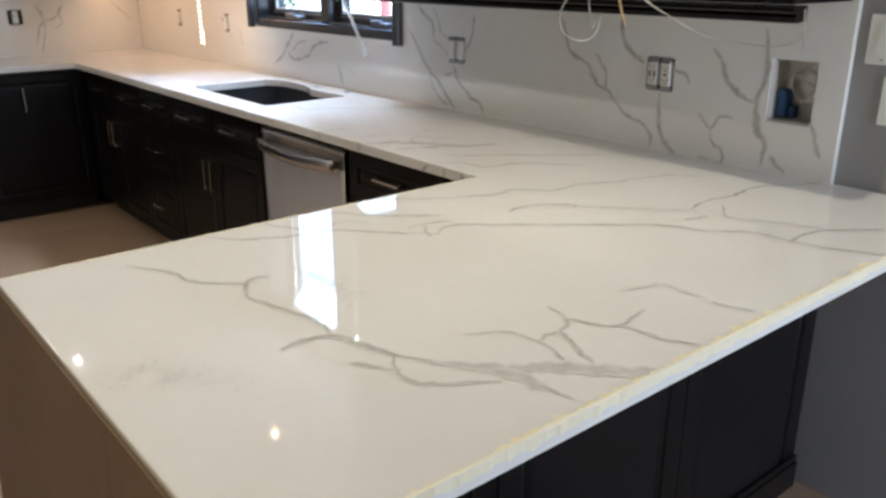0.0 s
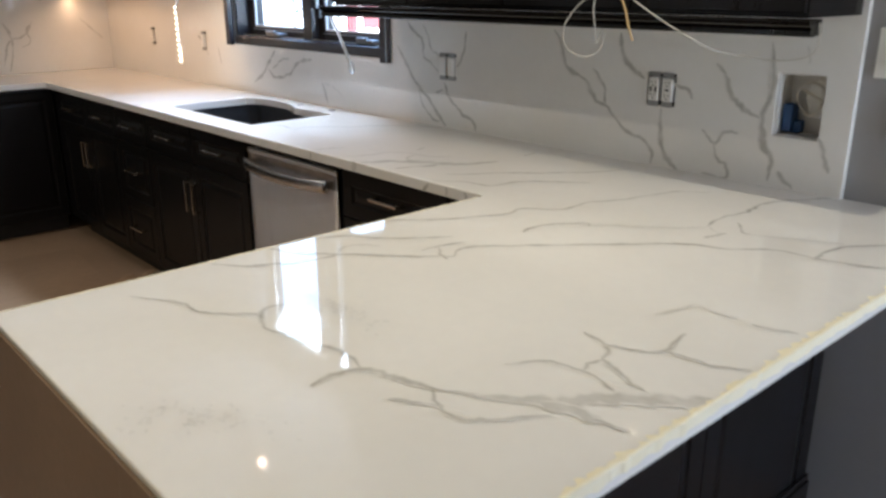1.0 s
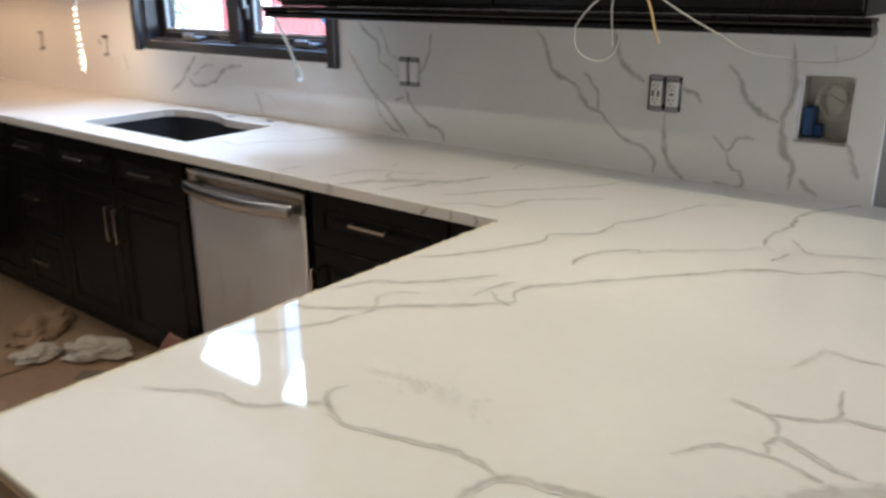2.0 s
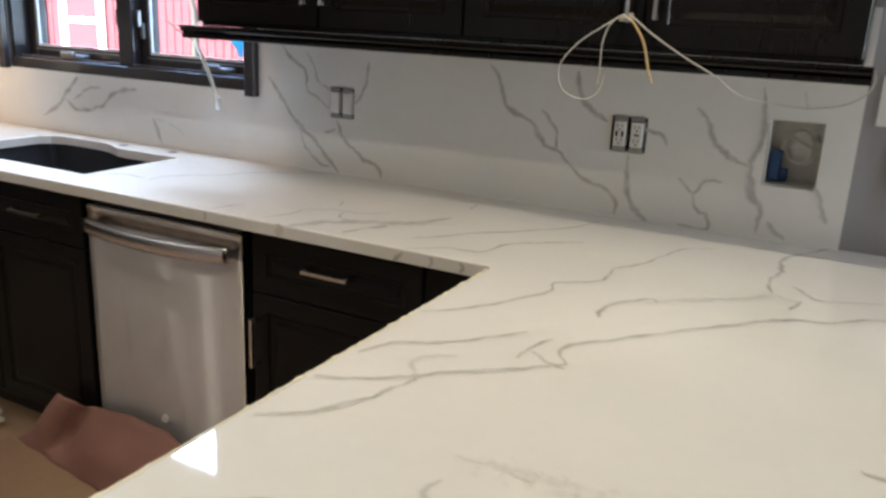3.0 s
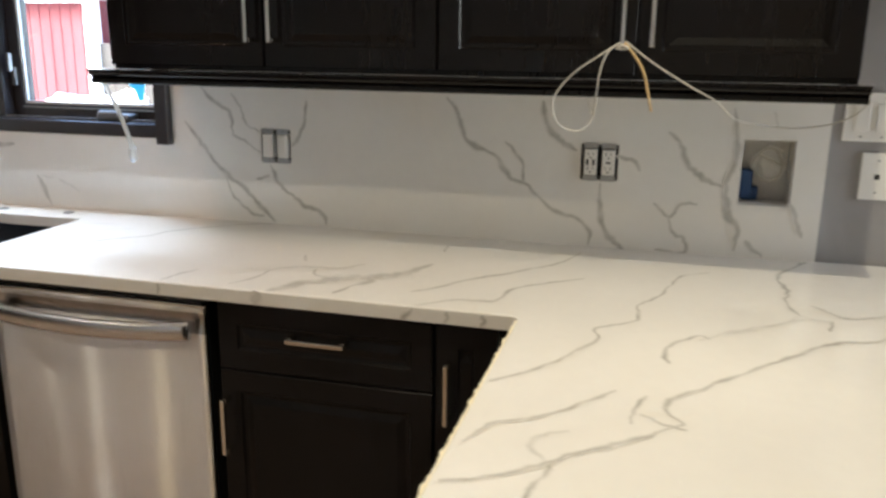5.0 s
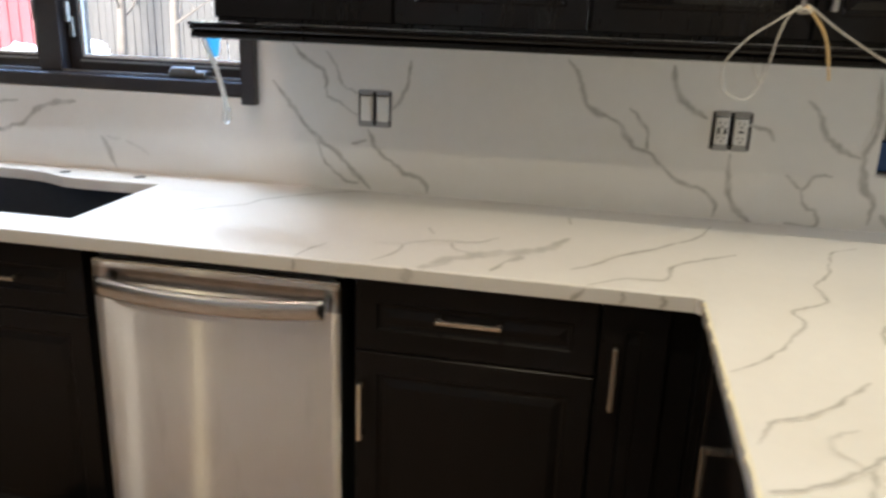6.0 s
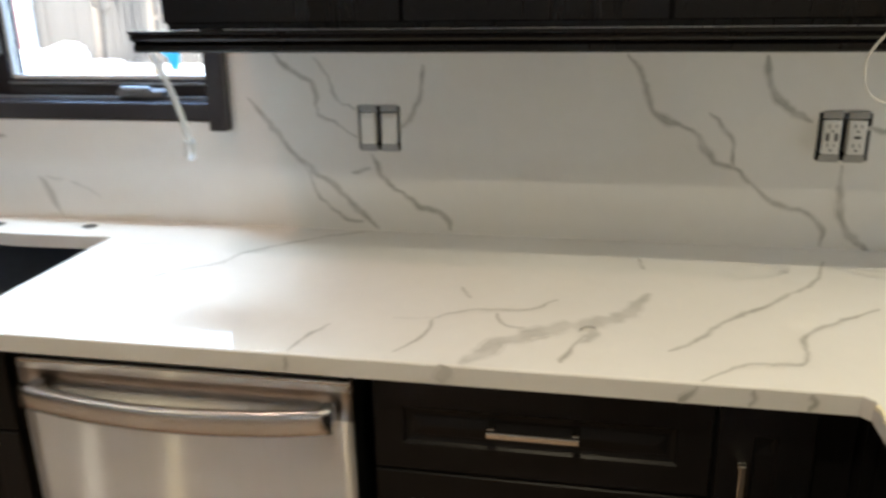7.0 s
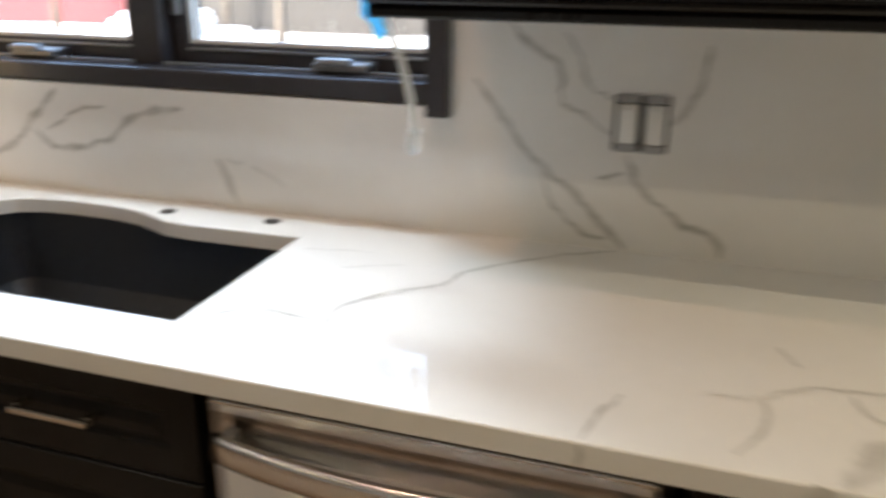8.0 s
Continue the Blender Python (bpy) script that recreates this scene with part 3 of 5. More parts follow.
# ---- cabinet parts ----
def front(w, h, t=0.02, rim=0.05, frame_only=False):
    """A framed door or drawer front with a sunk, raised panel; x 0..w, z 0..h, its face at y = 0."""
    bm = bmesh.new()
    rim = min(rim, h * 0.3)
    steps = [(0.0, t), (0.0, 0.002), (0.002, 0.0), (rim, 0.0), (rim + 0.004, 0.005), (rim + 0.010, 0.0065), (rim + 0.016, 0.0065), (rim + 0.030, 0.0025)]
    steps = steps[:-2] if frame_only else steps
    rings = []
    for inset, y in steps:
        rings.append([bm.verts.new((x, y, z)) for x, z in ((inset, inset), (w - inset, inset), (w - inset, h - inset), (inset, h - inset))])
    for a, b in zip(rings, rings[1:]):
        for k in range(4):
            bm.faces.new((a[k], a[(k + 1) % 4], b[(k + 1) % 4], b[k]))
    bm.faces.new(rings[-1])
    bm.faces.new(rings[0])
    return bm


def raised_panel(w, h, rim=0.05):
    """The bevelled field of a front, set into its frame."""
    rim = min(rim, h * 0.3)
    bm = bmesh.new()
    rings = []
    for inset, y in ((rim + 0.0145, 0.0064), (rim + 0.0150, 0.0058), (rim + 0.029, 0.0026), (rim + 0.031, 0.0022)):
        rings.append([bm.verts.new((x, y, z)) for x, z in ((inset, inset), (w - inset, inset), (w - inset, h - inset), (inset, h - inset))])
    for a, b in zip(rings, rings[1:]):
        for k in range(4):
            bm.faces.new((a[k], a[(k + 1) % 4], b[(k + 1) % 4], b[k]))
    bm.faces.new(rings[-1])
    bm.faces.new(rings[0])
    return bm


def pull(parent, x, z, length=0.14, upright=False):
    """A squared bar pull on two posts; its middle at (x, z), the face it stands on at y = 0."""
    bm = bmesh.new()
    h = length / 2
    if upright:
        add_box(bm, x - 0.005, x + 0.005, -0.037, -0.027, z - h, z + h, bevel=0.0015)
        for s in (-1, 1):
            add_box(bm, x - 0.006, x + 0.006, -0.0275, 0.001, z + s * (h - 0.006) - 0.006, z + s * (h - 0.006) + 0.006, bevel=0.0015)
    else:
        add_box(bm, x - h, x + h, -0.037, -0.027, z - 0.005, z + 0.005, bevel=0.0015)
        for s in (-1, 1):
            add_box(bm, x + s * (h - 0.006) - 0.006, x + s * (h - 0.006) + 0.006, -0.0275, 0.001, z - 0.006, z + 0.006, bevel=0.0015)
    return part("handle", bm, NICKEL, parent, "brushed nickel bar handle")


def add_front(parent, name, x0, x1, z0, z1, y, handle=None, at=None, length=0.14, finish=None):
    bm = front(x1 - x0, z1 - z0, frame_only=True)
    ob = part(name, bm, finish or ESPRESSO, parent)
    ob.location = (x0, y, z0)
    part("raised_panel", raised_panel(x1 - x0, z1 - z0), finish or ESPRESSO, ob)
    if handle:
        hx, hz = at
        pull(ob, hx - x0, hz - z0, length, handle == "upright")
    return ob


GAP = 0.0025


def base_cabinet(m, w, fronts, label, depth=0.585, open_top=False):
    """A base unit with its back at y = 0 and its front towards -y. fronts: (name, x0, x1, z0, z1, handle, place)."""
    cab = thing("base_cabinet", label, "cabinet", m, "base cabinets")
    bm = bmesh.new()
    if open_top:
        add_box(bm, 0.0, w, -depth, 0.0, 0.10, 0.64, bevel=0.001)
        for x in (0.0, w - 0.016):
            part("side_panel", box(x, x + 0.016, -depth, 0.0, 0.6405, 0.878), ESPRESSO, cab)
        part("front_rail", box(0.0165, w - 0.0165, -depth, -depth + 0.010, 0.6405, 0.878), ESPRESSO, cab)
    else:
        add_box(bm, 0.0, w, -depth, 0.0, 0.10, 0.878, bevel=0.001)
    part("body", bm, ESPRESSO, cab)
    part("toe_kick", box(0.0, w, -depth + 0.06, -depth + 0.08, 0.0, 0.0985), BLACK, cab)
    for name, x0, x1, z0, z1, handle, place in fronts:
        add_front(cab, name, x0 + GAP, x1 - GAP, z0 + GAP, z1 - GAP, -depth - 0.0205, handle, place)
    return cab


D0, D1, DT = 0.104, 0.702, 0.868
BY = -0.004
# drawer over door, beside the dishwasher
base_cabinet(pose(-0.712, BY, 0), 0.524, [
    ("drawer_front", 0.0, 0.524, D1, DT, "flat", (0.258, 0.800)),
    ("door", 0.0, 0.524, D0, D1, "upright", (0.022, 0.566))], "dark espresso base cabinet with one drawer over one door")
# narrow pull-out by the inner corner
base_cabinet(pose(-0.186, BY, 0), 0.196, [
    ("door", 0.0, 0.14, D0, DT, "upright", (0.034, 0.716))], "narrow dark espresso pull-out cabinet in the inner corner")
# sink base with two false drawers over two doors
base_cabinet(pose(-2.325, BY, 0), 0.958, [
    ("drawer_front", 0.0, 0.479, D1, DT, "flat", (0.25, 0.790)),
    ("drawer_front", 0.479, 0.958, D1, DT, "flat", (0.725, 0.790)),
    ("door", 0.0, 0.479, D0, D1, "upright", (0.447, 0.555)),
    ("door", 0.479, 0.958, D0, D1, "upright", (0.511, 0.555))], "dark espresso sink base cabinet with paired doors", open_top=True)
# three-drawer bank
base_cabinet(pose(-2.710, BY, 0), 0.383, [
    ("drawer_front", 0.0, 0.383, D1, DT, "flat", (0.19, 0.785)),
    ("drawer_front", 0.0, 0.383, 0.405, D1, "flat", (0.19, 0.560)),
    ("drawer_front", 0.0, 0.383, D0, 0.405, "flat", (0.19, 0.260))], "dark espresso base cabinet with three drawers")
base_cabinet(pose(-3.560, BY, 0), 0.848, [
    ("drawer_front", 0.0, 0.424, D1, DT, "flat", (0.212, 0.785)),
    ("drawer_front", 0.424, 0.848, D1, DT, "flat", (0.636, 0.785)),
    ("door", 0.0, 0.424, D0, D1, "upright", (0.394, 0.555)),
    ("door", 0.424, 0.848, D0, D1, "upright", (0.454, 0.555))], "dark espresso base cabinet with two drawers over two doors")
# side run against the west wall, facing east
for k, y0 in enumerate((-1.22, -1.98, -2.74, -3.38)):
    w = 0.64 if k == 3 else 0.756
    base_cabinet(pose(-4.245, y0, 0, 0, 0, 90), w if k else 0.612, [
        ("door", 0.0, w if k else 0.612, D0, DT, "upright", (0.26 if k == 0 else 0.05, 0.72))], "dark espresso base cabinet with a tall door on the side run")
tagged(part("corner_filler", box(-3.655, -3.565, -0.60, -0.02, 0.10, 0.868, bevel=0.001), ESPRESSO), "dark espresso corner filler between two cabinet runs", "filler panel")

# peninsula units face the kitchen, their backs towards the grey wall side
for k, (y0, w) in enumerate(((-1.805, 0.58), (-1.223, 0.60))):
    base_cabinet(pose(0.655, y0 + w, 0, 0, 0, -90), w, [
        ("door", 0.0, w, D0, DT, "upright", (0.30, 0.68))], "dark espresso peninsula base cabinet with a tall door", 0.605)
tagged(part("corner_block", box(0.012, 0.655, -0.62, -0.004, 0.0, 0.878), ESPRESSO), "dark blind corner cabinet body under the worktop", "cabinet")

# panelled back of the peninsula
for k, (y0, y1) in enumerate(((-0.612, -0.002), (-1.214, -0.612), (-1.815, -1.214))):
    w = y1 - y0 - 0.003
    panel = thing("back_panel", "dark espresso framed panel on the back of the peninsula", "cabinet panel", pose(0.684, y0 + 0.0015, 0, 0, 0, 90), "peninsula back panels")
    for piece, bm in (("frame", front(w, 0.865, rim=0.062, frame_only=True)), ("raised_panel", raised_panel(w, 0.865, rim=0.062))):
        bmesh.ops.translate(bm, verts=bm.verts, vec=(0, 0, 0.012))
        part(piece, bm, ESPRESSO, panel)
    bm = box(0.0, w, -0.014, -0.001, 0.0, 0.085, bevel=0.003)
    add_box(bm, 0.0, w, -0.009, -0.001, 0.085, 0.105, bevel=0.003)
    part("base_moulding", bm, ESPRESSO, panel)

# ---- dishwasher ----
dw = thing("dishwasher", "stainless steel dishwasher with a curved bar handle, smudged", "dishwasher", pose(-1.045, -0.004, 0))
HW = 0.301
part("tub", box(-0.297, 0.297, -0.58, -0.02, 0.09, 0.868), BLACK, dw)
bm = bmesh.new()
cols = []
for i in range(25):
    u = -1 + i / 12
    y = -0.604 - 0.005 * (1 - u * u)
    scoop = min(1.0, 6 * (1 - abs(u)))
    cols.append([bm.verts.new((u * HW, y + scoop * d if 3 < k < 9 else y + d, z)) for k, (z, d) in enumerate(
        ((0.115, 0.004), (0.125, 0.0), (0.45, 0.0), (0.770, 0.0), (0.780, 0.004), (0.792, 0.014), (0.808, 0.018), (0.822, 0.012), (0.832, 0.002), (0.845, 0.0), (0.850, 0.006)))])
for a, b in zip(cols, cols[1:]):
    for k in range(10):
        # scoop faces take the darkened steel in place of the handle's shade
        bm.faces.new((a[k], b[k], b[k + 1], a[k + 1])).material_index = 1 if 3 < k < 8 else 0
edge = [e for e in bm.edges if e.is_boundary]
ext = bmesh.ops.extrude_edge_only(bm, edges=edge)
for v in [g for g in ext["geom"] if isinstance(g, bmesh.types.BMVert)]:
    v.co.y = -0.596 if abs(v.co.x) > 0.3 else -0.58
door = part("door", bm, SMUDGED, dw, "brushed stainless door with painted reflection streaks and drip marks", smooth=False)
door.data.materials.append(POCKET_SHADE)
grain = door.data.uv_layers.new(name="brushing")
for corner in door.data.loops:
    spot = door.data.vertices[corner.vertex_index].co
    grain.data[corner.index].uv = (spot.z, spot.x)
steel_faces = door.data.polygons
steel_faces.foreach_set("use_smooth", [abs(f.normal.y) > 0.3 for f in steel_faces])
part("top_trim", box(-0.300, 0.300, -0.606, -0.590, 0.8440, 0.8515, bevel=0.0025), NICKEL, dw, "bright rolled steel top edge")
part("control_edge", box(-0.292, 0.292, -0.588, -0.575, 0.8525, 0.869), BLACK, dw)
bm = bmesh.new()
rows = []
for i in range(29):
    u = -1 + i / 14
    bow = 0.022 * (1 - u * u) ** 0.8
    zc = 0.797 - 0.010 * (1 - u * u)
    ring = []
    for a in range(14):
        th = 2 * math.pi * a / 14
        ring.append(bm.verts.new((u * 0.276, -0.634 - bow + 0.010 * math.copysign(abs(math.cos(th)) ** 0.6, math.cos(th)), zc + 0.0225 * math.copysign(abs(math.sin(th)) ** 0.6, math.sin(th)))))
    rows.append(ring)
for a, b in zip(rows, rows[1:]):
    for k in range(14):
        bm.faces.new((a[k], a[(k + 1) % 14], b[(k + 1) % 14], b[k]))
bm.faces.new(rows[0])
bm.faces.new(rows[-1])
handle = part("handle", bm, HANDLE_STEEL, dw, "curved stainless bar handle", smooth=True)
for s in (-1, 1):
    part("handle_bracket", box(s * 0.262 - 0.012, s * 0.262 + 0.012, -0.630, -0.600, 0.782, 0.812, bevel=0.004), CHROME, dw)
part("badge", add_cyl(bmesh.new(), (-0.011, -0.612, 0.225), (-0.011, -0.6155, 0.225), 0.013, segs=20), WHITE_PLASTIC, dw, "small round pale badge")
part("kick_plate", box(-0.297, 0.297, -0.565, -0.55, 0.0, 0.108), BLACK, dw)

# ---- sink ----
sink = thing("sink", "black composite undermount sink bowl below the worktop", "sink")
bm = slab(flat, [-2.28, -1.40], [-0.575, -0.045], [(-2.215, -1.435, -0.535, -0.07)], TOP - THICK - 0.012, TOP - THICK - 0.001)
part("rim", bm, SINK, sink)
bm = bmesh.new()
loops = []
for z, d in ((TOP - THICK - 0.002, 0.0), (0.72, 0.006), (0.685, 0.03)):
    x0, x1, y0, y1 = -2.21 + d, -1.44 - d, -0.53 + d, -0.075 - d
    pts = []
    for cx, cy, a0 in ((x1 - 0.05, y1 - 0.05, 0), (x0 + 0.05, y1 - 0.05, 90), (x0 + 0.05, y0 + 0.05, 180), (x1 - 0.05, y0 + 0.05, 270)):
        for k in range(6):
            a = radians(a0 + 18 * k)
            pts.append(bm.verts.new((cx + 0.05 * math.cos(a), cy + 0.05 * math.sin(a), z)))
    loops.append(pts)
for a, b in zip(loops, loops[1:]):
    for k in range(len(a)):
        bm.faces.new((a[k], a[(k + 1) % len(a)], b[(k + 1) % len(a)], b[k]))
bm.faces.new(loops[-1])
part("bowl", bm, SINK, sink, smooth=False)
part("drain", add_cyl(bmesh.new(), (-1.83, -0.28, 0.684), (-1.83, -0.28, 0.689), 0.045, segs=24), NICKEL, sink)
for hx, hy in ((-1.795, -0.072), (-1.555, -0.060)):
    part_hole = part("tap_hole", add_cyl(bmesh.new(), (hx, hy, TOP - 0.004), (hx, hy, TOP + 0.0012), 0.017, segs=20), BLACK, worktop, "dark drilled tap hole")

# ---- wall cabinets ----
UZ0, UZ1, UD = 1.376, 2.30, 0.290


def wall_cabinet(m, w, label, z0=UZ0, depth=UD):
    cab = thing("wall_cabinet", label, "cabinet", m, "wall cabinets")
    part("body", box(0.0, w, -depth, 0.0, z0, UZ1, bevel=0.001), GLOSS, cab)
    h = w / 2
    for name, x0, x1, hx in (("door", 0.0, h, h - 0.031), ("door", h, w, h + 0.031)):
        add_front(cab, name, x0 + GAP, x1 - GAP, z0 + 0.012, UZ1 - 0.012, -depth - 0.0205, "upright", (hx, 1.520), 0.145, GLOSS)
    part("cornice", box(-0.0, w, -depth - 0.04, 0.0, UZ1 + 0.001, UZ1 + 0.06, bevel=0.006), ESPRESSO, cab)
    return cab


wall_cabinet(pose(-1.163, -0.002, 0), 0.893, "glossy dark espresso wall cabinet with two doors over the worktop")
wall_cabinet(pose(-0.269, -0.002, 0), 0.914, "glossy dark espresso wall cabinet with cables on its handle")
wall_cabinet(pose(-3.43, -0.002, 0), 0.866, "dark espresso wall cabinet beside the window, lit from below", 1.393)
wall_cabinet(pose(-4.245, -0.002, 0), 0.812, "dark espresso corner wall cabinet lit from below", 1.393)
wall_cabinet(pose(-4.245, -1.20, 0, 0, 0, 90), 0.85, "dark espresso wall cabinet on the side wall", 1.393)


light_rail = thing("light_rail", "glossy dark moulded light rail under the wall cabinets", "moulding")
prof = [(-0.292, 1.337), (-0.314, 1.337), (-0.318, 1.341), (-0.318, 1.350), (-0.313, 1.354), (-0.322, 1.358), (-0.326, 1.362), (-0.325, 1.366), (-0.332, 1.370), (-0.332, 1.3755), (-0.292, 1.3755)]
bm = bmesh.new()
ends = [[bm.verts.new((x, y, z)) for y, z in prof] for x in (-1.222, 0.666)]
for k in range(len(prof)):
    bm.faces.new((ends[0][k], ends[0][(k + 1) % len(prof)], ends[1][(k + 1) % len(prof)], ends[1][k]))
for e in ends:
    bm.faces.new(e)
part("front_rail", bm, GLOSS, light_rail)
for x0, x1 in ((-1.222, -1.160), (0.642, 0.666)):
    bm = box(x0, x1, -0.2915, -0.262, 1.3385, 1.3745, bevel=0.003)
    part("return_rail", bm, GLOSS, light_rail)

# ---- window ----
window = thing("window_1", "charcoal painted double casement window over the sink", "window", kind="structure")
X0, X1, Z0, Z1 = WIN
CX = -1.905
GY = 0.135
part("side_casing", box(-2.560, -2.522, -0.026, 0.0, 1.150, 2.437, bevel=0.003), FRAME_PAINT, window)
part("side_casing", box(-1.237, -1.194, -0.030, 0.0, 1.141, 2.437, bevel=0.003), FRAME_PAINT, window)
part("head_casing", box(-2.521, -1.238, -0.026, 0.0, 2.395, 2.437, bevel=0.003), FRAME_PAINT, window)
part("window_sill", box(-2.521, -1.238, 0.006, 0.029, 1.157, 1.1985, bevel=0.005), FRAME_PAINT, window)
bm = bmesh.new()
add_box(bm, X0, X0 + 0.022, 0.030, 0.188, Z0, Z1)
add_box(bm, X1 - 0.022, X1, 0.030, 0.188, Z0, Z1)
add_box(bm, X0 + 0.022, X1 - 0.022, 0.030, 0.188, Z0, Z0 + 0.035)
add_box(bm, X0 + 0.022, X1 - 0.022, 0.030, 0.188, Z1 - 0.022, Z1)
part("jamb", bm, FRAME_PAINT, window)
part("mullion", box(CX - 0.038, CX + 0.038, 0.060, 0.186, Z0 + 0.0355, Z1 - 0.0225, bevel=0.003), FRAME_PAINT, window)
for a, b, inner in ((X0 + 0.0225, CX - 0.0385, 1), (CX + 0.0385, X1 - 0.0225, -1)):
    s = 0.040
    zl, zh = Z0 + 0.036, Z1 - 0.023
    bm = bmesh.new()
    add_box(bm, a, a + s, 0.105, 0.160, zl, zh, bevel=0.003)
    add_box(bm, b - s, b, 0.105, 0.160, zl, zh, bevel=0.003)
    add_box(bm, a + s, b - s, 0.106, 0.159, zl, zl + s, bevel=0.003)
    add_box(bm, a + s, b - s, 0.106, 0.159, zh - s, zh, bevel=0.003)
    sash = part("sash", bm, FRAME_PAINT, window)
    bead = bmesh.new()
    add_box(bead, a + s, b - s, 0.112, 0.122, zl + s, zl + s + 0.008)
    add_box(bead, a + s, a + s + 0.008, 0.112, 0.122, zl + s + 0.008, zh - s)
    add_box(bead, b - s - 0.008, b - s, 0.112, 0.122, zl + s + 0.008, zh - s)
    part("glazing_bead", bead, TRIM_WHITE, sash, "pale glazing bead")
    # two pale strips stand in for highlight lines along sash and sill
    part("sash_highlight", box(a + s - 0.004, b - s + 0.004, 0.1015, 0.1055, zl + s - 0.014, zl + s - 0.008, bevel=0.001), GALV, sash, "pale metal strip imitating the highlight on the sash")
    part("sill_highlight", box(a, b, 0.0600, 0.0640, zl - 0.0005, zl + 0.0045, bevel=0.001), GALV, window, "thin pale strip imitating the highlight on the sill edge")
    pane = part("pane", box(a + s, b - s, GY - 0.002, GY + 0.002, zl + s, zh - s), GLASS, sash)
    pane.visible_shadow = False
    lx = (b - 0.018) if inner > 0 else (a + 0.018)
    bm = box(lx - 0.008, lx + 0.008, 0.092, 0.1045, 1.30, 1.36, bevel=0.003)
    add_box(bm, lx - 0.005, lx + 0.005, 0.074, 0.092, 1.345, 1.405, bevel=0.003)
    part("lock_lever", bm, GALV, sash, "small grey locking lever")
    kx = (a + b) / 2 + (0.02 if inner > 0 else 0.10)
    bm = box(kx - 0.06, kx + 0.06, 0.050, 0.104, Z0 + 0.036, Z0 + 0.056, bevel=0.006)
    add_box(bm, kx - 0.045, kx + 0.03, 0.036, 0.056, Z0 + 0.050, Z0 + 0.066, bevel=0.005)
    part("crank", bm, GALV, window, "folded grey window crank")
bm = bmesh.new()
tp = [(-1.43, 1.345), (-1.362, 1.35), (-1.358, 1.33), (-1.376, 1.305), (-1.382, 1.262), (-1.398, 1.258), (-1.408, 1.29), (-1.432, 1.31)]
bot = [bm.verts.new((x, GY - 0.0062, z)) for x, z in tp]
fc = bm.faces.new(bot)
ext = bmesh.ops.extrude_face_region(bm, geom=[fc])
bmesh.ops.translate(bm, verts=[g for g in ext["geom"] if isinstance(g, bmesh.types.BMVert)], vec=(0, 0.003, 0))
tagged(part("tape_scrap", bm, BLUE_TAPE), "torn scrap of bright blue tape on the window glass", "tape")


# ---- sockets, switches, wall box ----
def device(parent, x, z, kind):
    """A bare wall device on its metal strap; its middle at (x, z), the wall face at y = 0."""
    for s in (-1, 1):
        bm = box(x - 0.019, x + 0.019, -0.0035, -0.001, z + s * 0.0435 - 0.0075, z + s * 0.0435 + 0.0075, bevel=0.001)
        add_cyl(bm, (x, -0.0065, z + s * 0.0435), (x, -0.0033, z + s * 0.0435), 0.0042, segs=10)
        for q in (-1, 1):
            add_cyl(bm, (x + q * 0.013, -0.0042, z + s * 0.047), (x + q * 0.013, -0.0033, z + s * 0.047), 0.003, segs=8)
        part("strap", bm, GALV, parent, "zinc mounting strap")
    body = part("body", box(x - 0.0165, x + 0.0165, -0.008, 0.02, z - 0.0345, z + 0.0345, bevel=0.002), WHITE_PLASTIC, parent, "white device body")
    if kind == "rocker":
        part("rocker", box(x - 0.011, x + 0.011, -0.0105, -0.0082, z - 0.026, z + 0.026, bevel=0.001), WHITE_PLASTIC, body)
    else:
        bm = bmesh.new()
        for s in (-1, 1):
            zc = z + s * 0.019
            add_box(bm, x - 0.0075, x - 0.0055, -0.0088, -0.0079, zc - 0.001, zc + 0.007)
            add_box(bm, x + 0.0050, x + 0.0070, -0.0088, -0.0079, zc, zc + 0.006)
            add_cyl(bm, (x, -0.0088, zc - 0.007), (x, -0.0079, zc - 0.007), 0.0024, segs=10)
        if kind == "usb":
            add_box(bm, x - 0.011, x - 0.005, -0.0088, -0.0079, z - 0.008, z + 0.008)
            add_box(bm, x + 0.005, x + 0.011, -0.0088, -0.0079, z - 0.008, z + 0.008)
        else:
            add_box(bm, x - 0.006, x + 0.006, -0.0088, -0.0079, z - 0.0025, z + 0.0025)
        part("slots", bm, BLACK, body)
    return body


def wall_box(rect, kinds, name, label, category):
    x0, x1, z0, z1 = rect
    ob = thing(name, label, category, pose((x0 + x1) / 2, -0.001, (z0 + z1) / 2))
    w, h = (x1 - x0) / 2, (z1 - z0) / 2
    bm = bmesh.new()
    add_box(bm, -w + 0.0005, w - 0.0005, 0.055, 0.060, -h + 0.0005, h - 0.0005)
    for a, b, c, d in ((-w + 0.0005, -w + 0.003, -h + 0.0005, h - 0.0005), (w - 0.003, w - 0.0005, -h + 0.0005, h - 0.0005),
                       (-w + 0.003, w - 0.003, -h + 0.0005, -h + 0.003), (-w + 0.003, w - 0.003, h - 0.003, h - 0.0005)):
        add_box(bm, a, b, 0.004, 0.055, c, d)
    part("back_box", bm, BLACK, ob, "dark recessed electrical box")
    k = len(kinds)
    for i, kind in enumerate(kinds):
        device(ob, (i - (k - 1) / 2) * 0.047, 0.0, kind)
    return ob


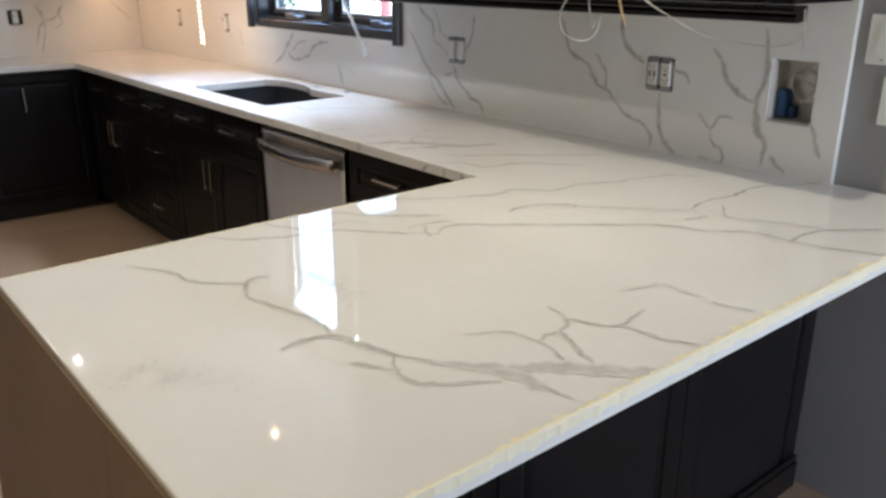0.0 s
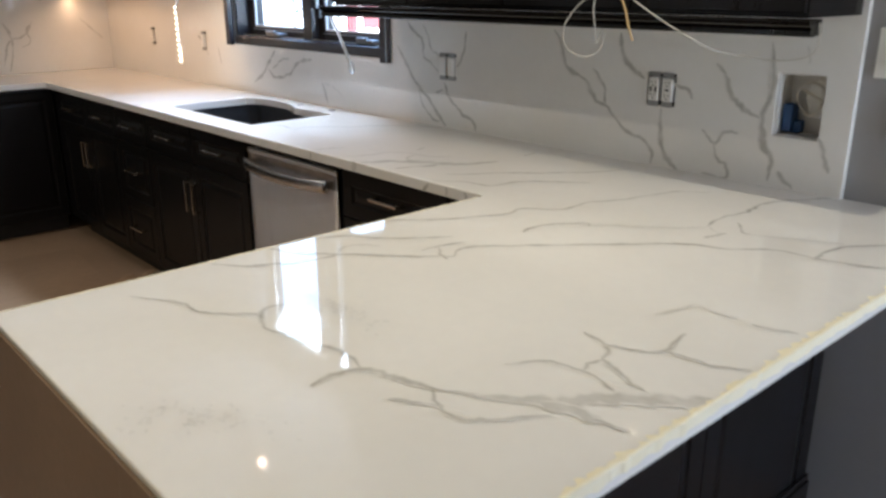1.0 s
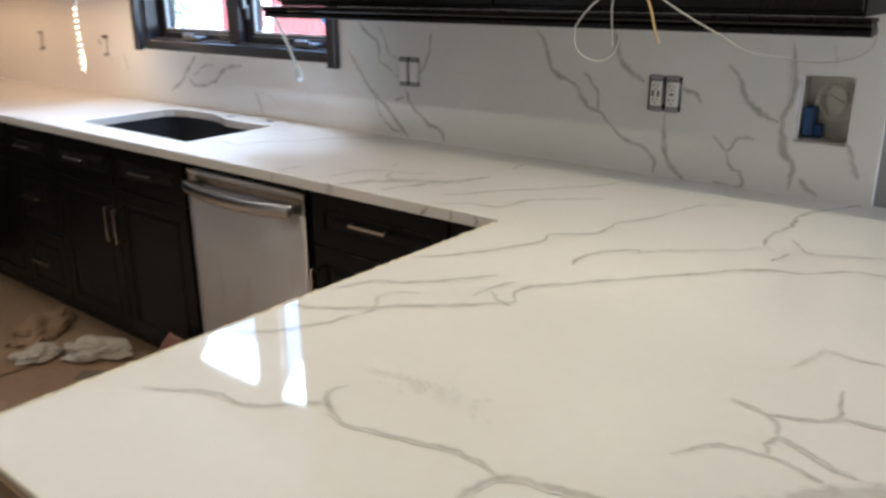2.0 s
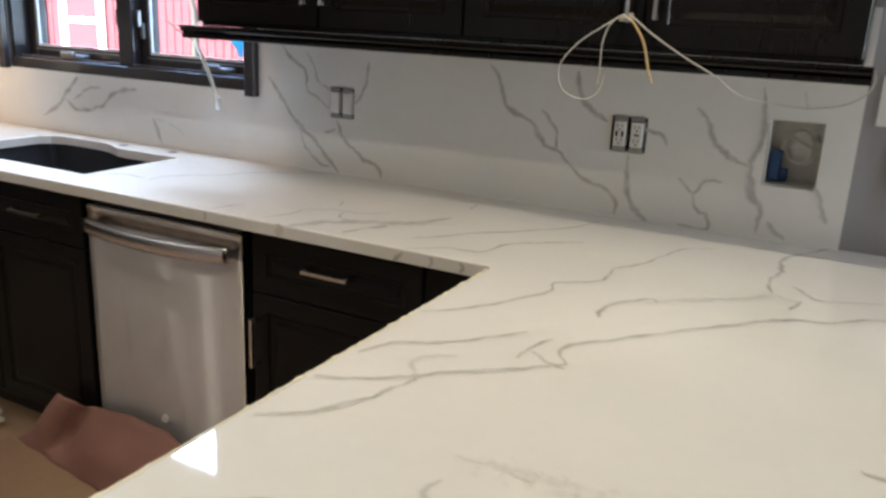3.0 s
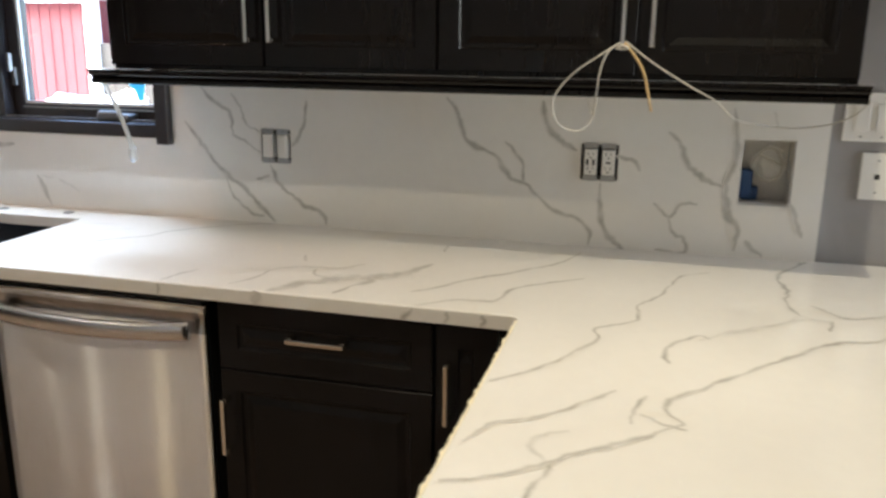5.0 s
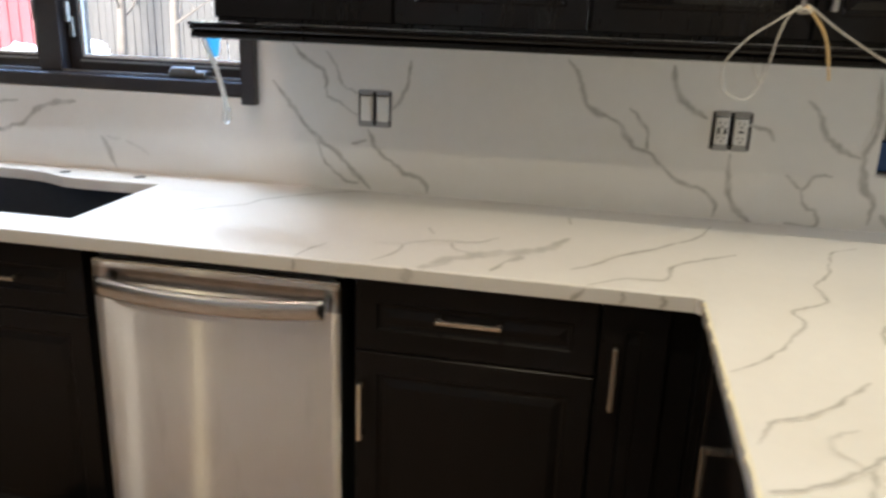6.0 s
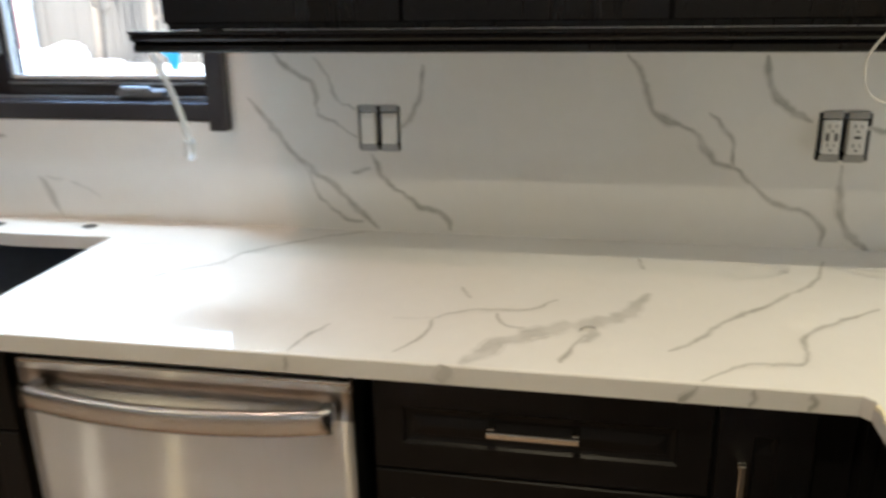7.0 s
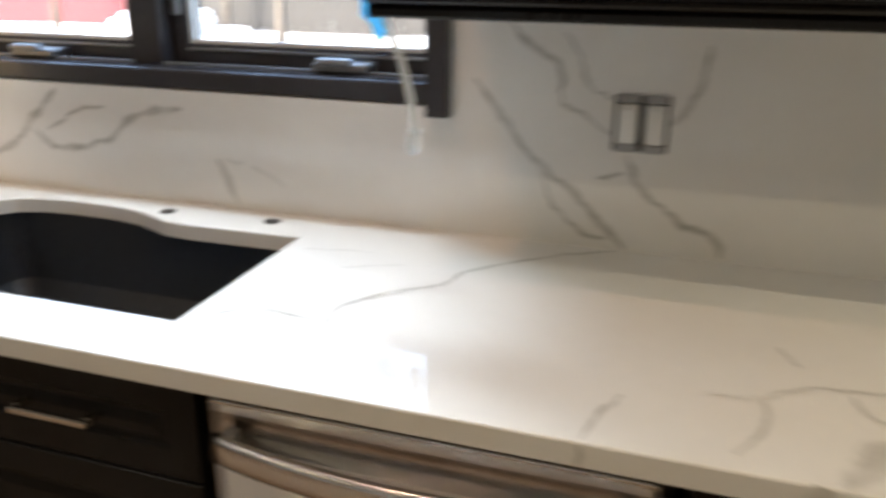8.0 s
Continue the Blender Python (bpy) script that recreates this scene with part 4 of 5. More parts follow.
wall_box(SW_BOX, ("rocker", "rocker"), "light_switch", "pair of white rocker switches without cover plate", "light switch")
wall_box(OUT_BOX, ("usb", "socket"), "power_outlet", "pair of white outlets without cover plate in a dark box", "outlet")
wall_box(FAR_A, ("socket",), "power_outlet", "single white outlet without cover plate", "outlet")
wall_box(FAR_B, ("rocker",), "light_switch", "single white switch without cover plate", "light switch")
side_box = wall_box((-0.0425, 0.0425, -0.045, 0.045), ("socket",), "power_outlet", "white outlet without cover plate on the side wall", "outlet")
side_box.matrix_world = pose(WEST + 0.023, -0.7925, 1.155, 0, 0, 90)

niche = thing("wall_niche", "open recessed wall box with bare plaster and loose cable", "wall box")
x0, x1, z0, z1 = NICHE
bm = bmesh.new()
add_box(bm, x0 + 0.001, x1 - 0.001, 0.078, 0.082, z0 + 0.001, z1 - 0.001)
for a, b, c, d in ((x0 + 0.001, x0 + 0.004, z0 + 0.001, z1 - 0.001), (x1 - 0.004, x1 - 0.001, z0 + 0.001, z1 - 0.001),
                   (x0 + 0.004, x1 - 0.004, z0 + 0.001, z0 + 0.004), (x0 + 0.004, x1 - 0.004, z1 - 0.004, z1 - 0.001)):
    add_box(bm, a, b, 0.006, 0.078, c, d)
part("lining", bm, DRYWALL, niche)
bm = box(x0 + 0.008, x0 + 0.036, 0.03, 0.072, z0 + 0.010, z0 + 0.085, bevel=0.004)
add_box(bm, x0 + 0.012, x0 + 0.054, 0.045, 0.074, z0 + 0.006, z0 + 0.040, bevel=0.004)
dab = bmesh.new()
rim_ring = [dab.verts.new((x0 + 0.084 + (0.036 + 0.010 * noise.noise((k * 0.9, 3, 1))) * math.cos(k * math.pi / 12), 0.0772, z0 + 0.098 + (0.050 + 0.012 * noise.noise((k * 0.9, 7, 2))) * math.sin(k * math.pi / 12))) for k in range(24)]
mid_ring = [dab.verts.new((q.co.x * 0.7 + 0.3 * (x0 + 0.084), 0.0735 + 0.0015 * noise.noise((k, 1, 4)), q.co.z * 0.7 + 0.3 * (z0 + 0.098))) for k, q in enumerate(rim_ring)]
for k in range(24):
    dab.faces.new((rim_ring[k], rim_ring[(k + 1) % 24], mid_ring[(k + 1) % 24], mid_ring[k]))
dab.faces.new(mid_ring)
part("plaster_dab", dab, DAB, niche, "pale round dab of plaster")
part("junction_block", bm, BLUE, niche, "blue plastic junction block")
coil = [(x0 + 0.072 + 0.034 * math.cos(a), 0.045 + 0.012 * math.sin(2 * a), z0 + 0.100 + 0.043 * math.sin(a)) for a in (k * 0.7 for k in range(11))]
part("loose_cable", tube([(x0 + 0.03, 0.05, z0 + 0.085), (x0 + 0.045, 0.04, z0 + 0.125), *coil], 0.0035, 6, 6), IVORY_CABLE, niche, "looped white cable", smooth=True)

sw = thing("switch_plate", "white two-gang rocker switch plate on the grey wall", "light switch", pose(0.7535, 0.0195, 1.288))
part("plate", box(-0.065, 0.065, -0.007, 0.0, -0.060, 0.060, bevel=0.003), WHITE_PLASTIC, sw)
for dx in (-0.024, 0.024):
    part("rocker", box(dx - 0.0165, dx + 0.0165, -0.0105, -0.0072, -0.033, 0.033, bevel=0.0015), WHITE_PLASTIC, sw)
    for dz in (-0.048, 0.048):
        part("screw", add_cyl(bmesh.new(), (dx, -0.0085, dz), (dx, -0.0072, dz), 0.0028, segs=10), GALV, sw)
ph = thing("phone_plate", "white phone jack plate with a dark socket", "wall plate", pose(0.780, 0.0195, 1.142))
part("plate", box(-0.039, 0.039, -0.006, 0.0, -0.059, 0.059, bevel=0.003), WHITE_PLASTIC, ph)
part("jack", box(-0.006, 0.006, -0.0075, -0.0062, -0.007, 0.006, bevel=0.0005), BLACK, ph, "dark jack opening")
for dz in (-0.04, 0.04):
    part("screw", add_cyl(bmesh.new(), (0, -0.0075, dz), (0, -0.0062, dz), 0.003, segs=10), GALV, ph)
for hx, r in ((0.842, 0.0022), (0.873, 0.0035), (0.880, 0.002)):
    tagged(part("wall_plug", add_cyl(bmesh.new(), (hx, 0.0185, 1.148), (hx, 0.0215, 1.148), r, segs=8), BLACK), "tiny dark screw hole in the grey wall", "screw hole")

# ---- cables and lamps under the cabinets ----
HX, HY, HZ = 0.158, -0.352, 1.447
bundle = thing("cable_bundle", "white electric cables looped over a cabinet handle", "cable")
part("cable", tube([(HX - 0.005, -0.322, HZ + 0.01), (HX - 0.015, HY, HZ + 0.004), (0.105, -0.366, 1.425), (0.055, -0.37, 1.388), (0.016, -0.368, 1.335), (0.024, -0.36, 1.283), (0.066, -0.335, 1.262), (0.096, -0.31, 1.282), (0.108, -0.30, 1.345)], 0.0017), IVORY_CABLE, bundle, smooth=True)
part("cable", tube([(HX, -0.322, HZ + 0.008), (HX - 0.008, HY - 0.004, HZ + 0.008), (0.128, -0.368, 1.435), (0.114, -0.368, 1.395), (0.108, -0.352, 1.345), (0.100, -0.33, 1.300), (0.085, -0.29, 1.330), (0.08, -0.25, 1.376)], 0.0017), IVORY_CABLE, bundle, smooth=True)
part("cable", tube([(HX + 0.004, -0.322, HZ + 0.008), (HX + 0.008, HY, HZ + 0.006), (0.196, -0.362, 1.415), (0.210, -0.362, 1.385), (0.220, -0.358, 1.345), (0.228, -0.35, 1.312)], 0.0028), TAN_CABLE, bundle, "tan jacketed cable end", smooth=True)
part("cable", tube([(HX + 0.006, -0.322, HZ + 0.012), (HX + 0.012, HY - 0.002, HZ + 0.008), (0.225, -0.358, 1.415), (0.300, -0.352, 1.370), (0.362, -0.338, 1.336), (0.410, -0.27, 1.295), (0.470, -0.20, 1.278), (0.540, -0.19, 1.272), (0.610, -0.21, 1.284), (0.655, -0.25, 1.310), (0.672, -0.285, 1.345), (0.662, -0.27, 1.374)], 0.0017), IVORY_CABLE, bundle, smooth=True)
part("tie", tube([(HX - 0.012, -0.36, HZ - 0.002), (HX, -0.366, HZ + 0.004), (HX + 0.012, -0.36, HZ - 0.002), (HX, -0.33, HZ - 0.004), (HX - 0.012, -0.36, HZ - 0.002)], 0.003, 6, 5), IVORY_CABLE, bundle, smooth=True)

lead = thing("lamp_lead", "clear plastic lamp lead dangling from the light rail", "cable")
part("lead", tube([(-1.207, -0.275, 1.374), (-1.206, -0.285, 1.335), (-1.192, -0.262, 1.27), (-1.186, -0.235, 1.20), (-1.190, -0.210, 1.150)], 0.0065), CLEAR, lead, smooth=True)
bm = add_cyl(bmesh.new(), (-1.190, -0.210, 1.155), (-1.198, -0.200, 1.122), 0.0105, 0.012, 14)
add_cyl(bm, (-1.198, -0.200, 1.122), (-1.200, -0.198, 1.114), 0.012, 0.007, 14)
part("plug", bm, CLEAR, lead, "clear round connector plug")

strip = thing("led_strip", "lit warm LED strip under the wall cabinet, its tail hanging", "led strip")
part("tape", box(-4.22, -2.57, -0.266, -0.256, 1.388, 1.3925), WHITE_PLASTIC, strip)
bm = bmesh.new()
for k in range(82):
    x = -4.21 + k * 0.02
    add_box(bm, x - 0.003, x + 0.003, -0.264, -0.258, 1.386, 1.3885)
part("diodes", bm, LED, strip, "glowing warm diodes")
part("tail", tube([(-2.558, -0.262, 1.391), (-2.547, -0.285, 1.375), (-2.545, -0.295, 1.32), (-2.540, -0.296, 1.20), (-2.537, -0.294, 1.065)], 0.0035), CLEAR, strip, "hanging end of the strip", smooth=True)
bm = bmesh.new()
for k in range(11):
    z = 1.345 - k * 0.026
    add_box(bm, -2.548, -2.537, -0.304, -0.2985, z - 0.0045, z + 0.0045, bevel=0.001)
part("diodes", bm, LED, strip, "glowing warm diodes")
bm = bmesh.new()
for k in range(15):
    add_box(bm, -2.562, -2.556, -0.25 + k * 0.0165 - 0.003, -0.25 + k * 0.0165 + 0.003, 1.3865, 1.3915)
part("diodes", bm, LED, strip, "glowing warm diodes")

for lx, ly, watts, tone in DOWNLIGHTS:
    dl = thing("downlight", "round recessed ceiling light with white trim, switched on", "ceiling light", pose(lx, ly, CEIL), "ceiling lights")
    bm = bmesh.new()
    ra, rb = [], []
    for k in range(28):
        a = 2 * math.pi * k / 28
        ra.append([bm.verts.new((r * math.cos(a), r * math.sin(a), z)) for r, z in ((0.085, -0.001), (0.082, -0.006), (0.038, -0.007), (0.025, -0.002))])
    for k in range(28):
        a, b = ra[k], ra[(k + 1) % 28]
        for q in range(3):
            bm.faces.new((a[q], b[q], b[q + 1], a[q + 1]))
    part("trim_ring", bm, WHITE_PLASTIC, dl, smooth=True)
    part("lens", add_cyl(bmesh.new(), (0, 0, -0.004), (0, 0, -0.001), 0.024, segs=28), LENS, dl, "glowing warm lens")


# ---- masking film left along the peninsula edges ----
def ragged(name, label, x, out, y0, y1, reach, drop, bulge):
    """Strips of film folded over a worktop edge end to end, torn unevenly along their rims."""
    ob = thing(name, label, "masking film")
    rnd = random.Random(round(100 * reach) + 3)
    start = y0
    while start < y1 - 0.02:
        end = min(y1, start + rnd.uniform(0.22, 0.46))
        end = y1 if y1 - end < 0.1 else end
        bm = bmesh.new()
        rows = []
        count = max(3, round((end - start) / 0.006))
        for i in range(count + 1):
            y = start + (end - start) * i / count
            q = Vector((y * 9, out, 0.3))
            tear = reach * (0.5 + 0.7 * noise.noise(q * 2.1) + 0.7 * noise.noise(q * 9))
            lap = 0.0016 + bulge * max(0, noise.noise(q * 6 + Vector((4, 1, 0))))
            low = TOP - drop * (0.8 + 0.35 * noise.noise(q * 4.2 + Vector((0, 7, 0))))
            rows.append([bm.verts.new(c) for c in ((x - out * max(0.003, tear), y, TOP + 0.0006), (x - out * 0.002, y, TOP + 0.0019), (x + out * lap, y, TOP + 0.0005), (x + out * (lap + 0.0004), y, low))])
        for a, b in zip(rows, rows[1:]):
            for k in range(3):
                bm.faces.new((a[k], b[k], b[k + 1], a[k + 1]))
        part("strip", bm, TAPE, ob)
        start = end + 0.0002
    return ob


ragged("edge_film", "cream masking film along the outer worktop edge, torn", 1.0, 1, -1.848, -0.01, 0.017, 0.020, 0.004)
ragged("edge_film", "ragged cream film along the inner peninsula edge", 0.0, -1, -1.848, -0.675, 0.004, 0.006, 0.007)

# ---- on the floor ----
rp = thing("rosin_paper", "folded pink rosin paper leaning on the dishwasher", "paper")
bm = bmesh.new()
grid = []
for i in range(37):
    u = i / 36
    row = []
    for j in range(17):
        v = j / 16
        facet = math.exp(-((u - 0.13) / 0.085) ** 2)
        crease = math.exp(-((u - 0.27) / 0.045) ** 2)
        swell = math.sin(math.pi * min(1.0, max(0.0, (u - 0.3) / 0.7)))
        x = (-1.69 + 0.76 * u) * (1 - v) + (-1.535 + 0.60 * u) * v
        y = (-0.680 - 0.13 * u) * (1 - v) - 0.650 * v - 0.034 * facet * (0.3 + v * (1.2 - v)) - 0.035 * swell * math.sin(math.pi * v)
        z = (0.208 + 0.004 * facet - 0.012 * crease - 0.03 * max(0.0, u - 0.85) / 0.15) * v ** 1.1 + 0.004
        y += 0.055 * crease * math.sin(math.pi * v)
        z *= 1 - 0.35 * max(0.0, 0.06 - u) / 0.06
        q = Vector((x * 9, y * 9, z * 9))
        row.append(bm.verts.new((x, min(y + 0.012 * noise.noise(q), -0.645), max(0.004, z + 0.010 * noise.noise(q * 0.7)))))
    grid.append(row)
for a, b in zip(grid, grid[1:]):
    for k in range(16):
        bm.faces.new((a[k], b[k], b[k + 1], a[k + 1]))
sheet = part("sheet", bm, ROSIN, rp, smooth=True)
solid = sheet.modifiers.new("thickness", "SOLIDIFY")
solid.thickness = 0.0015

for k, (px, py, w, d, turn) in enumerate(((-1.10, -1.17, 1.25, 0.9, -2), (-2.7, -1.35, 1.2, 1.1, -6), (-1.15, -1.62, 0.9, 0.8, 11), (-2.2, -2.4, 1.6, 1.0, 2))):
    bm = bmesh.new()
    n0 = 14
    g = [[bm.verts.new(((i / n0 - 0.5) * w, (j / n0 - 0.5) * d, 0.004 + 0.0025 * k + 0.006 * max(0, noise.noise(Vector((i * 0.5 + 9 * k, j * 0.5, 0)))))) for j in range(n0 + 1)] for i in range(n0 + 1)]
    for a, b in zip(g, g[1:]):
        for j in range(n0):
            bm.faces.new((a[j], b[j], b[j + 1], a[j + 1]))
    ob = part("paper_sheet", bm, PAPER, smooth=True)
    ob.matrix_world = pose(px, py, 0, 0, 0, turn)
    tagged(ob, "loose creased sheet of tan floor paper", "paper", "floor papers")


def crumple(name, label, category, material, at, size, seed):
    bm = bmesh.new()
    bmesh.ops.create_icosphere(bm, subdivisions=4, radius=1.0)
    for v in bm.verts:
        q = v.co.copy()
        r = 0.75 + 0.5 * noise.noise(q * 1.7 + Vector((seed, 0, 0))) + 0.25 * abs(noise.noise(q * 4.5 + Vector((0, seed, 0))))
        v.co = Vector((q.x * size[0] * r, q.y * size[1] * r, max(0.0, (q.z + 0.25) * size[2] * r)))
    ob = part(name, bm, material)
    ob.matrix_world = pose(*at, 0, 0, seed * 31)
    return tagged(ob, label, category)


crumple("plastic_wrap", "crumpled clear plastic wrap on the floor", "plastic wrap", FILM, (-1.93, -0.74, 0.016), (0.17, 0.075, 0.06), 1.3)
crumple("plastic_wrap", "small crumple of clear plastic by the cabinets", "plastic wrap", FILM, (-2.10, -0.90, 0.016), (0.12, 0.07, 0.035), 2.9)
crumple("paper_scrap", "crumpled tan paper scrap beside the toe kick", "paper", PAPER, (-2.36, -0.75, 0.004), (0.20, 0.12, 0.05), 4.1)
crumple("orange_scrap", "crumpled orange scrap on the floor paper", "scrap", ORANGE, (-1.44, -1.04, 0.017), (0.10, 0.05, 0.012), 5.3)
for px, py, turn in ((-1.755, -0.835, 38), (-1.555, -0.92, -24)):
    ob = part("card_scrap", box(-0.07, 0.07, -0.035, 0.035, 0.0, 0.004, bevel=0.001), GREY_CARD)
    ob.matrix_world = pose(px, py, 0.016, 0, 0, turn)
    tagged(ob, "flat dark grey card scrap on the floor paper", "card")

# dark bucket beside the peninsula back
bucket = thing("bucket", "black plastic bucket standing by the peninsula back", "bucket", pose(0.86, -0.99, 0))
bm = bmesh.new()
prof = [(0.0, 0.004), (0.105, 0.0), (0.13, 0.30), (0.14, 0.305), (0.14, 0.325), (0.128, 0.327), (0.100, 0.012), (0.0, 0.010)]
rings = [[bm.verts.new((max(r, 0.001) * math.cos(2 * math.pi * k / 32), max(r, 0.001) * math.sin(2 * math.pi * k / 32), z)) for k in range(32)] for r, z in prof]
for a, b in zip(rings, rings[1:]):
    for k in range(32):
        bm.faces.new((a[k], a[(k + 1) % 32], b[(k + 1) % 32], b[k]))
part("shell", bm, BLACK, bucket, smooth=True)
part("bail", tube([(-0.142, 0, 0.31), (-0.14, -0.08, 0.325), (0.0, -0.155, 0.332), (0.14, -0.08, 0.325), (0.142, 0, 0.31)], 0.0035, 6), GALV, bucket, smooth=True)

# ---- the glazed side door: assumed, out of view, added for its light ----
side_door = thing("door_1", "white framed glazed door, assumed out of view to admit daylight", "door", kind="structure")
part("door_frame", slab(west, [-0.899, -0.101], [0.001, 2.099], [(-0.81, -0.19, 0.12, 2.02)], 3.24, 3.29), TRIM_WHITE, side_door)
side_pane = part("pane", box(3.262, 3.266, -0.809, -0.191, 0.121, 2.019), GLASS, side_door)
side_pane.visible_shadow = False

# ---- outside ----
bm = bmesh.new()
gx = [-400, -120, -60, -40, -30, -24, -20, -16, -13, -10, -7, -4, -1, 3, 10, 40, 400]
gy = [-400, -120, -40, -14, -6, 0.19, 2, 4, 6, 8, 10, 12, 14, 17, 22, 40, 120, 400]
g = [[bm.verts.new((x, y, -0.15 + (0.12 * noise.noise(Vector((x * 0.3, y * 0.3, 0))) if y > 1 else 0))) for y in gy] for x in gx]
for a, b in zip(g, g[1:]):
    for k in range(len(gy) - 1):
        bm.faces.new((a[k], b[k], b[k + 1], a[k + 1]))
tagged(part("ground", bm, SNOW, smooth=True), "yard with patchy old snow over pale grass", "ground", kind="structure")

shed = thing("shed", "red board shed with white trim and a snowy roof", "shed", pose(0, 15, -0.2))
SX0, SX1 = -22.6, -13.1
part("wall", box(SX0, SX1, 0.0, 5.0, 0.0, 2.68), RED, shed)
bm = bmesh.new()
for x in np.arange(SX0 + 0.15, SX1 - 0.2, 0.3):
    add_box(bm, x, x + 0.05, -0.02, 0.0, 0.0, 2.68)
part("battens", bm, RED, shed)
bm = bmesh.new()
v = [bm.verts.new(c) for c in ((SX0 - 0.3, -0.4, 2.63), (SX1 + 0.3, -0.4, 2.63), (SX1 + 0.3, 2.5, 4.4), (SX0 - 0.3, 2.5, 4.4), (SX1 + 0.3, 5.4, 2.63), (SX0 - 0.3, 5.4, 2.63))]
for q in ((0, 1, 2, 3), (3, 2, 4, 5), (0, 1, 4, 5), (1, 2, 4), (0, 3, 5)):
    bm.faces.new([v[i] for i in q])
part("roof", bm, SNOW_ROOF, shed)
part("corner_board", box(SX1 - 0.22, SX1 + 0.03, -0.03, 0.25, 0.0, 2.66), TRIM_WHITE, shed)
part("fascia", box(SX0 - 0.3, SX1 + 0.3, -0.45, -0.40, 2.53, 2.68), TRIM_WHITE, shed)
part("door", box(-21.6, -19.8, -0.045, -0.02, 0.05, 2.0), RED, shed)
bm = bmesh.new()
for a, b, c, d in ((-21.7, -21.4, 0.05, 2.05), (-20.05, -19.75, 0.05, 2.05), (-21.4, -20.05, 1.80, 2.05), (-21.4, -20.05, 0.05, 0.25), (-21.4, -20.05, 1.0, 1.15), (-22.62, -22.35, 0.0, 2.3)):
    add_box(bm, a, b, -0.075, -0.046, c, d)
part("door_trim", bm, TRIM_WHITE, shed, "white door trim boards")

fence = thing("fence", "weathered grey board fence across the yard", "fence", pose(0, 15.15, -0.2))
fm = bpy.data.meshes.new("board")
bm = bmesh.new()
add_box(bm, -0.085, 0.085, -0.012, 0.012, 0.0, 1.62)
bm.to_mesh(fm)
bm.free()
fm.materials.append(FENCE)
for k in range(110):
    b = new("board", fm)
    b.parent = fence
    b.location = (-13.0 + 0.178 * k, 0.02 * random.random(), 0.0)
    b.scale = (0.9 + 0.12 * random.random(), 1, 0.95 + 0.1 * random.random())
for z in (0.35, 1.25):
    part("rail", box(-13.1, 6.6, 0.03, 0.09, z, z + 0.1), FENCE, fence)


def bare_tree(x, y, h, seed):
    rnd = random.Random(seed)
    tree = thing("tree", "bare winter tree with thin grey branches", "tree", pose(x, y, -0.2), "yard trees")
    part("trunk", tube([(0, 0, 0), (0.06 * rnd.random(), 0.05, h * 0.3), (0.2 * rnd.uniform(-1, 1), 0, h * 0.62), (0.3 * rnd.uniform(-1, 1), 0, h)], 0.11, 9, 6, 0.2), BARK, tree, smooth=True)
    for k in range(16):
        z = h * rnd.uniform(0.15, 0.9)
        a, ln = rnd.uniform(0, 6.28), h * rnd.uniform(0.15, 0.32)
        q = [(0, 0, z), (ln * 0.4 * math.cos(a), ln * 0.4 * math.sin(a), z + ln * 0.25), (ln * math.cos(a + 0.3), ln * math.sin(a + 0.3), z + ln * 0.7)]
        part("limb", tube(q, 0.035, 6, 5, 0.2), BARK, tree, smooth=True)
        for s in range(3):
            f = Vector(q[1]).lerp(Vector(q[2]), rnd.random())
            e = f + Vector((rnd.uniform(-1, 1), rnd.uniform(-1, 1), rnd.uniform(0, 1))) * ln * 0.4
            part("twig", tube([f, (f + e) / 2 + Vector((0, 0, 0.03)), e], 0.012, 4, 3, 0.3), BARK, tree)
    return tree


for x, y, h, s in ((-8.6, 12.5, 5.0, 1), (-11.0, 14.4, 6.0, 2), (-5.2, 14.2, 5.5, 3), (-14.9, 13.6, 4.2, 4), (-2.5, 13.6, 4.5, 5)):
    bare_tree(x, y, h, s)


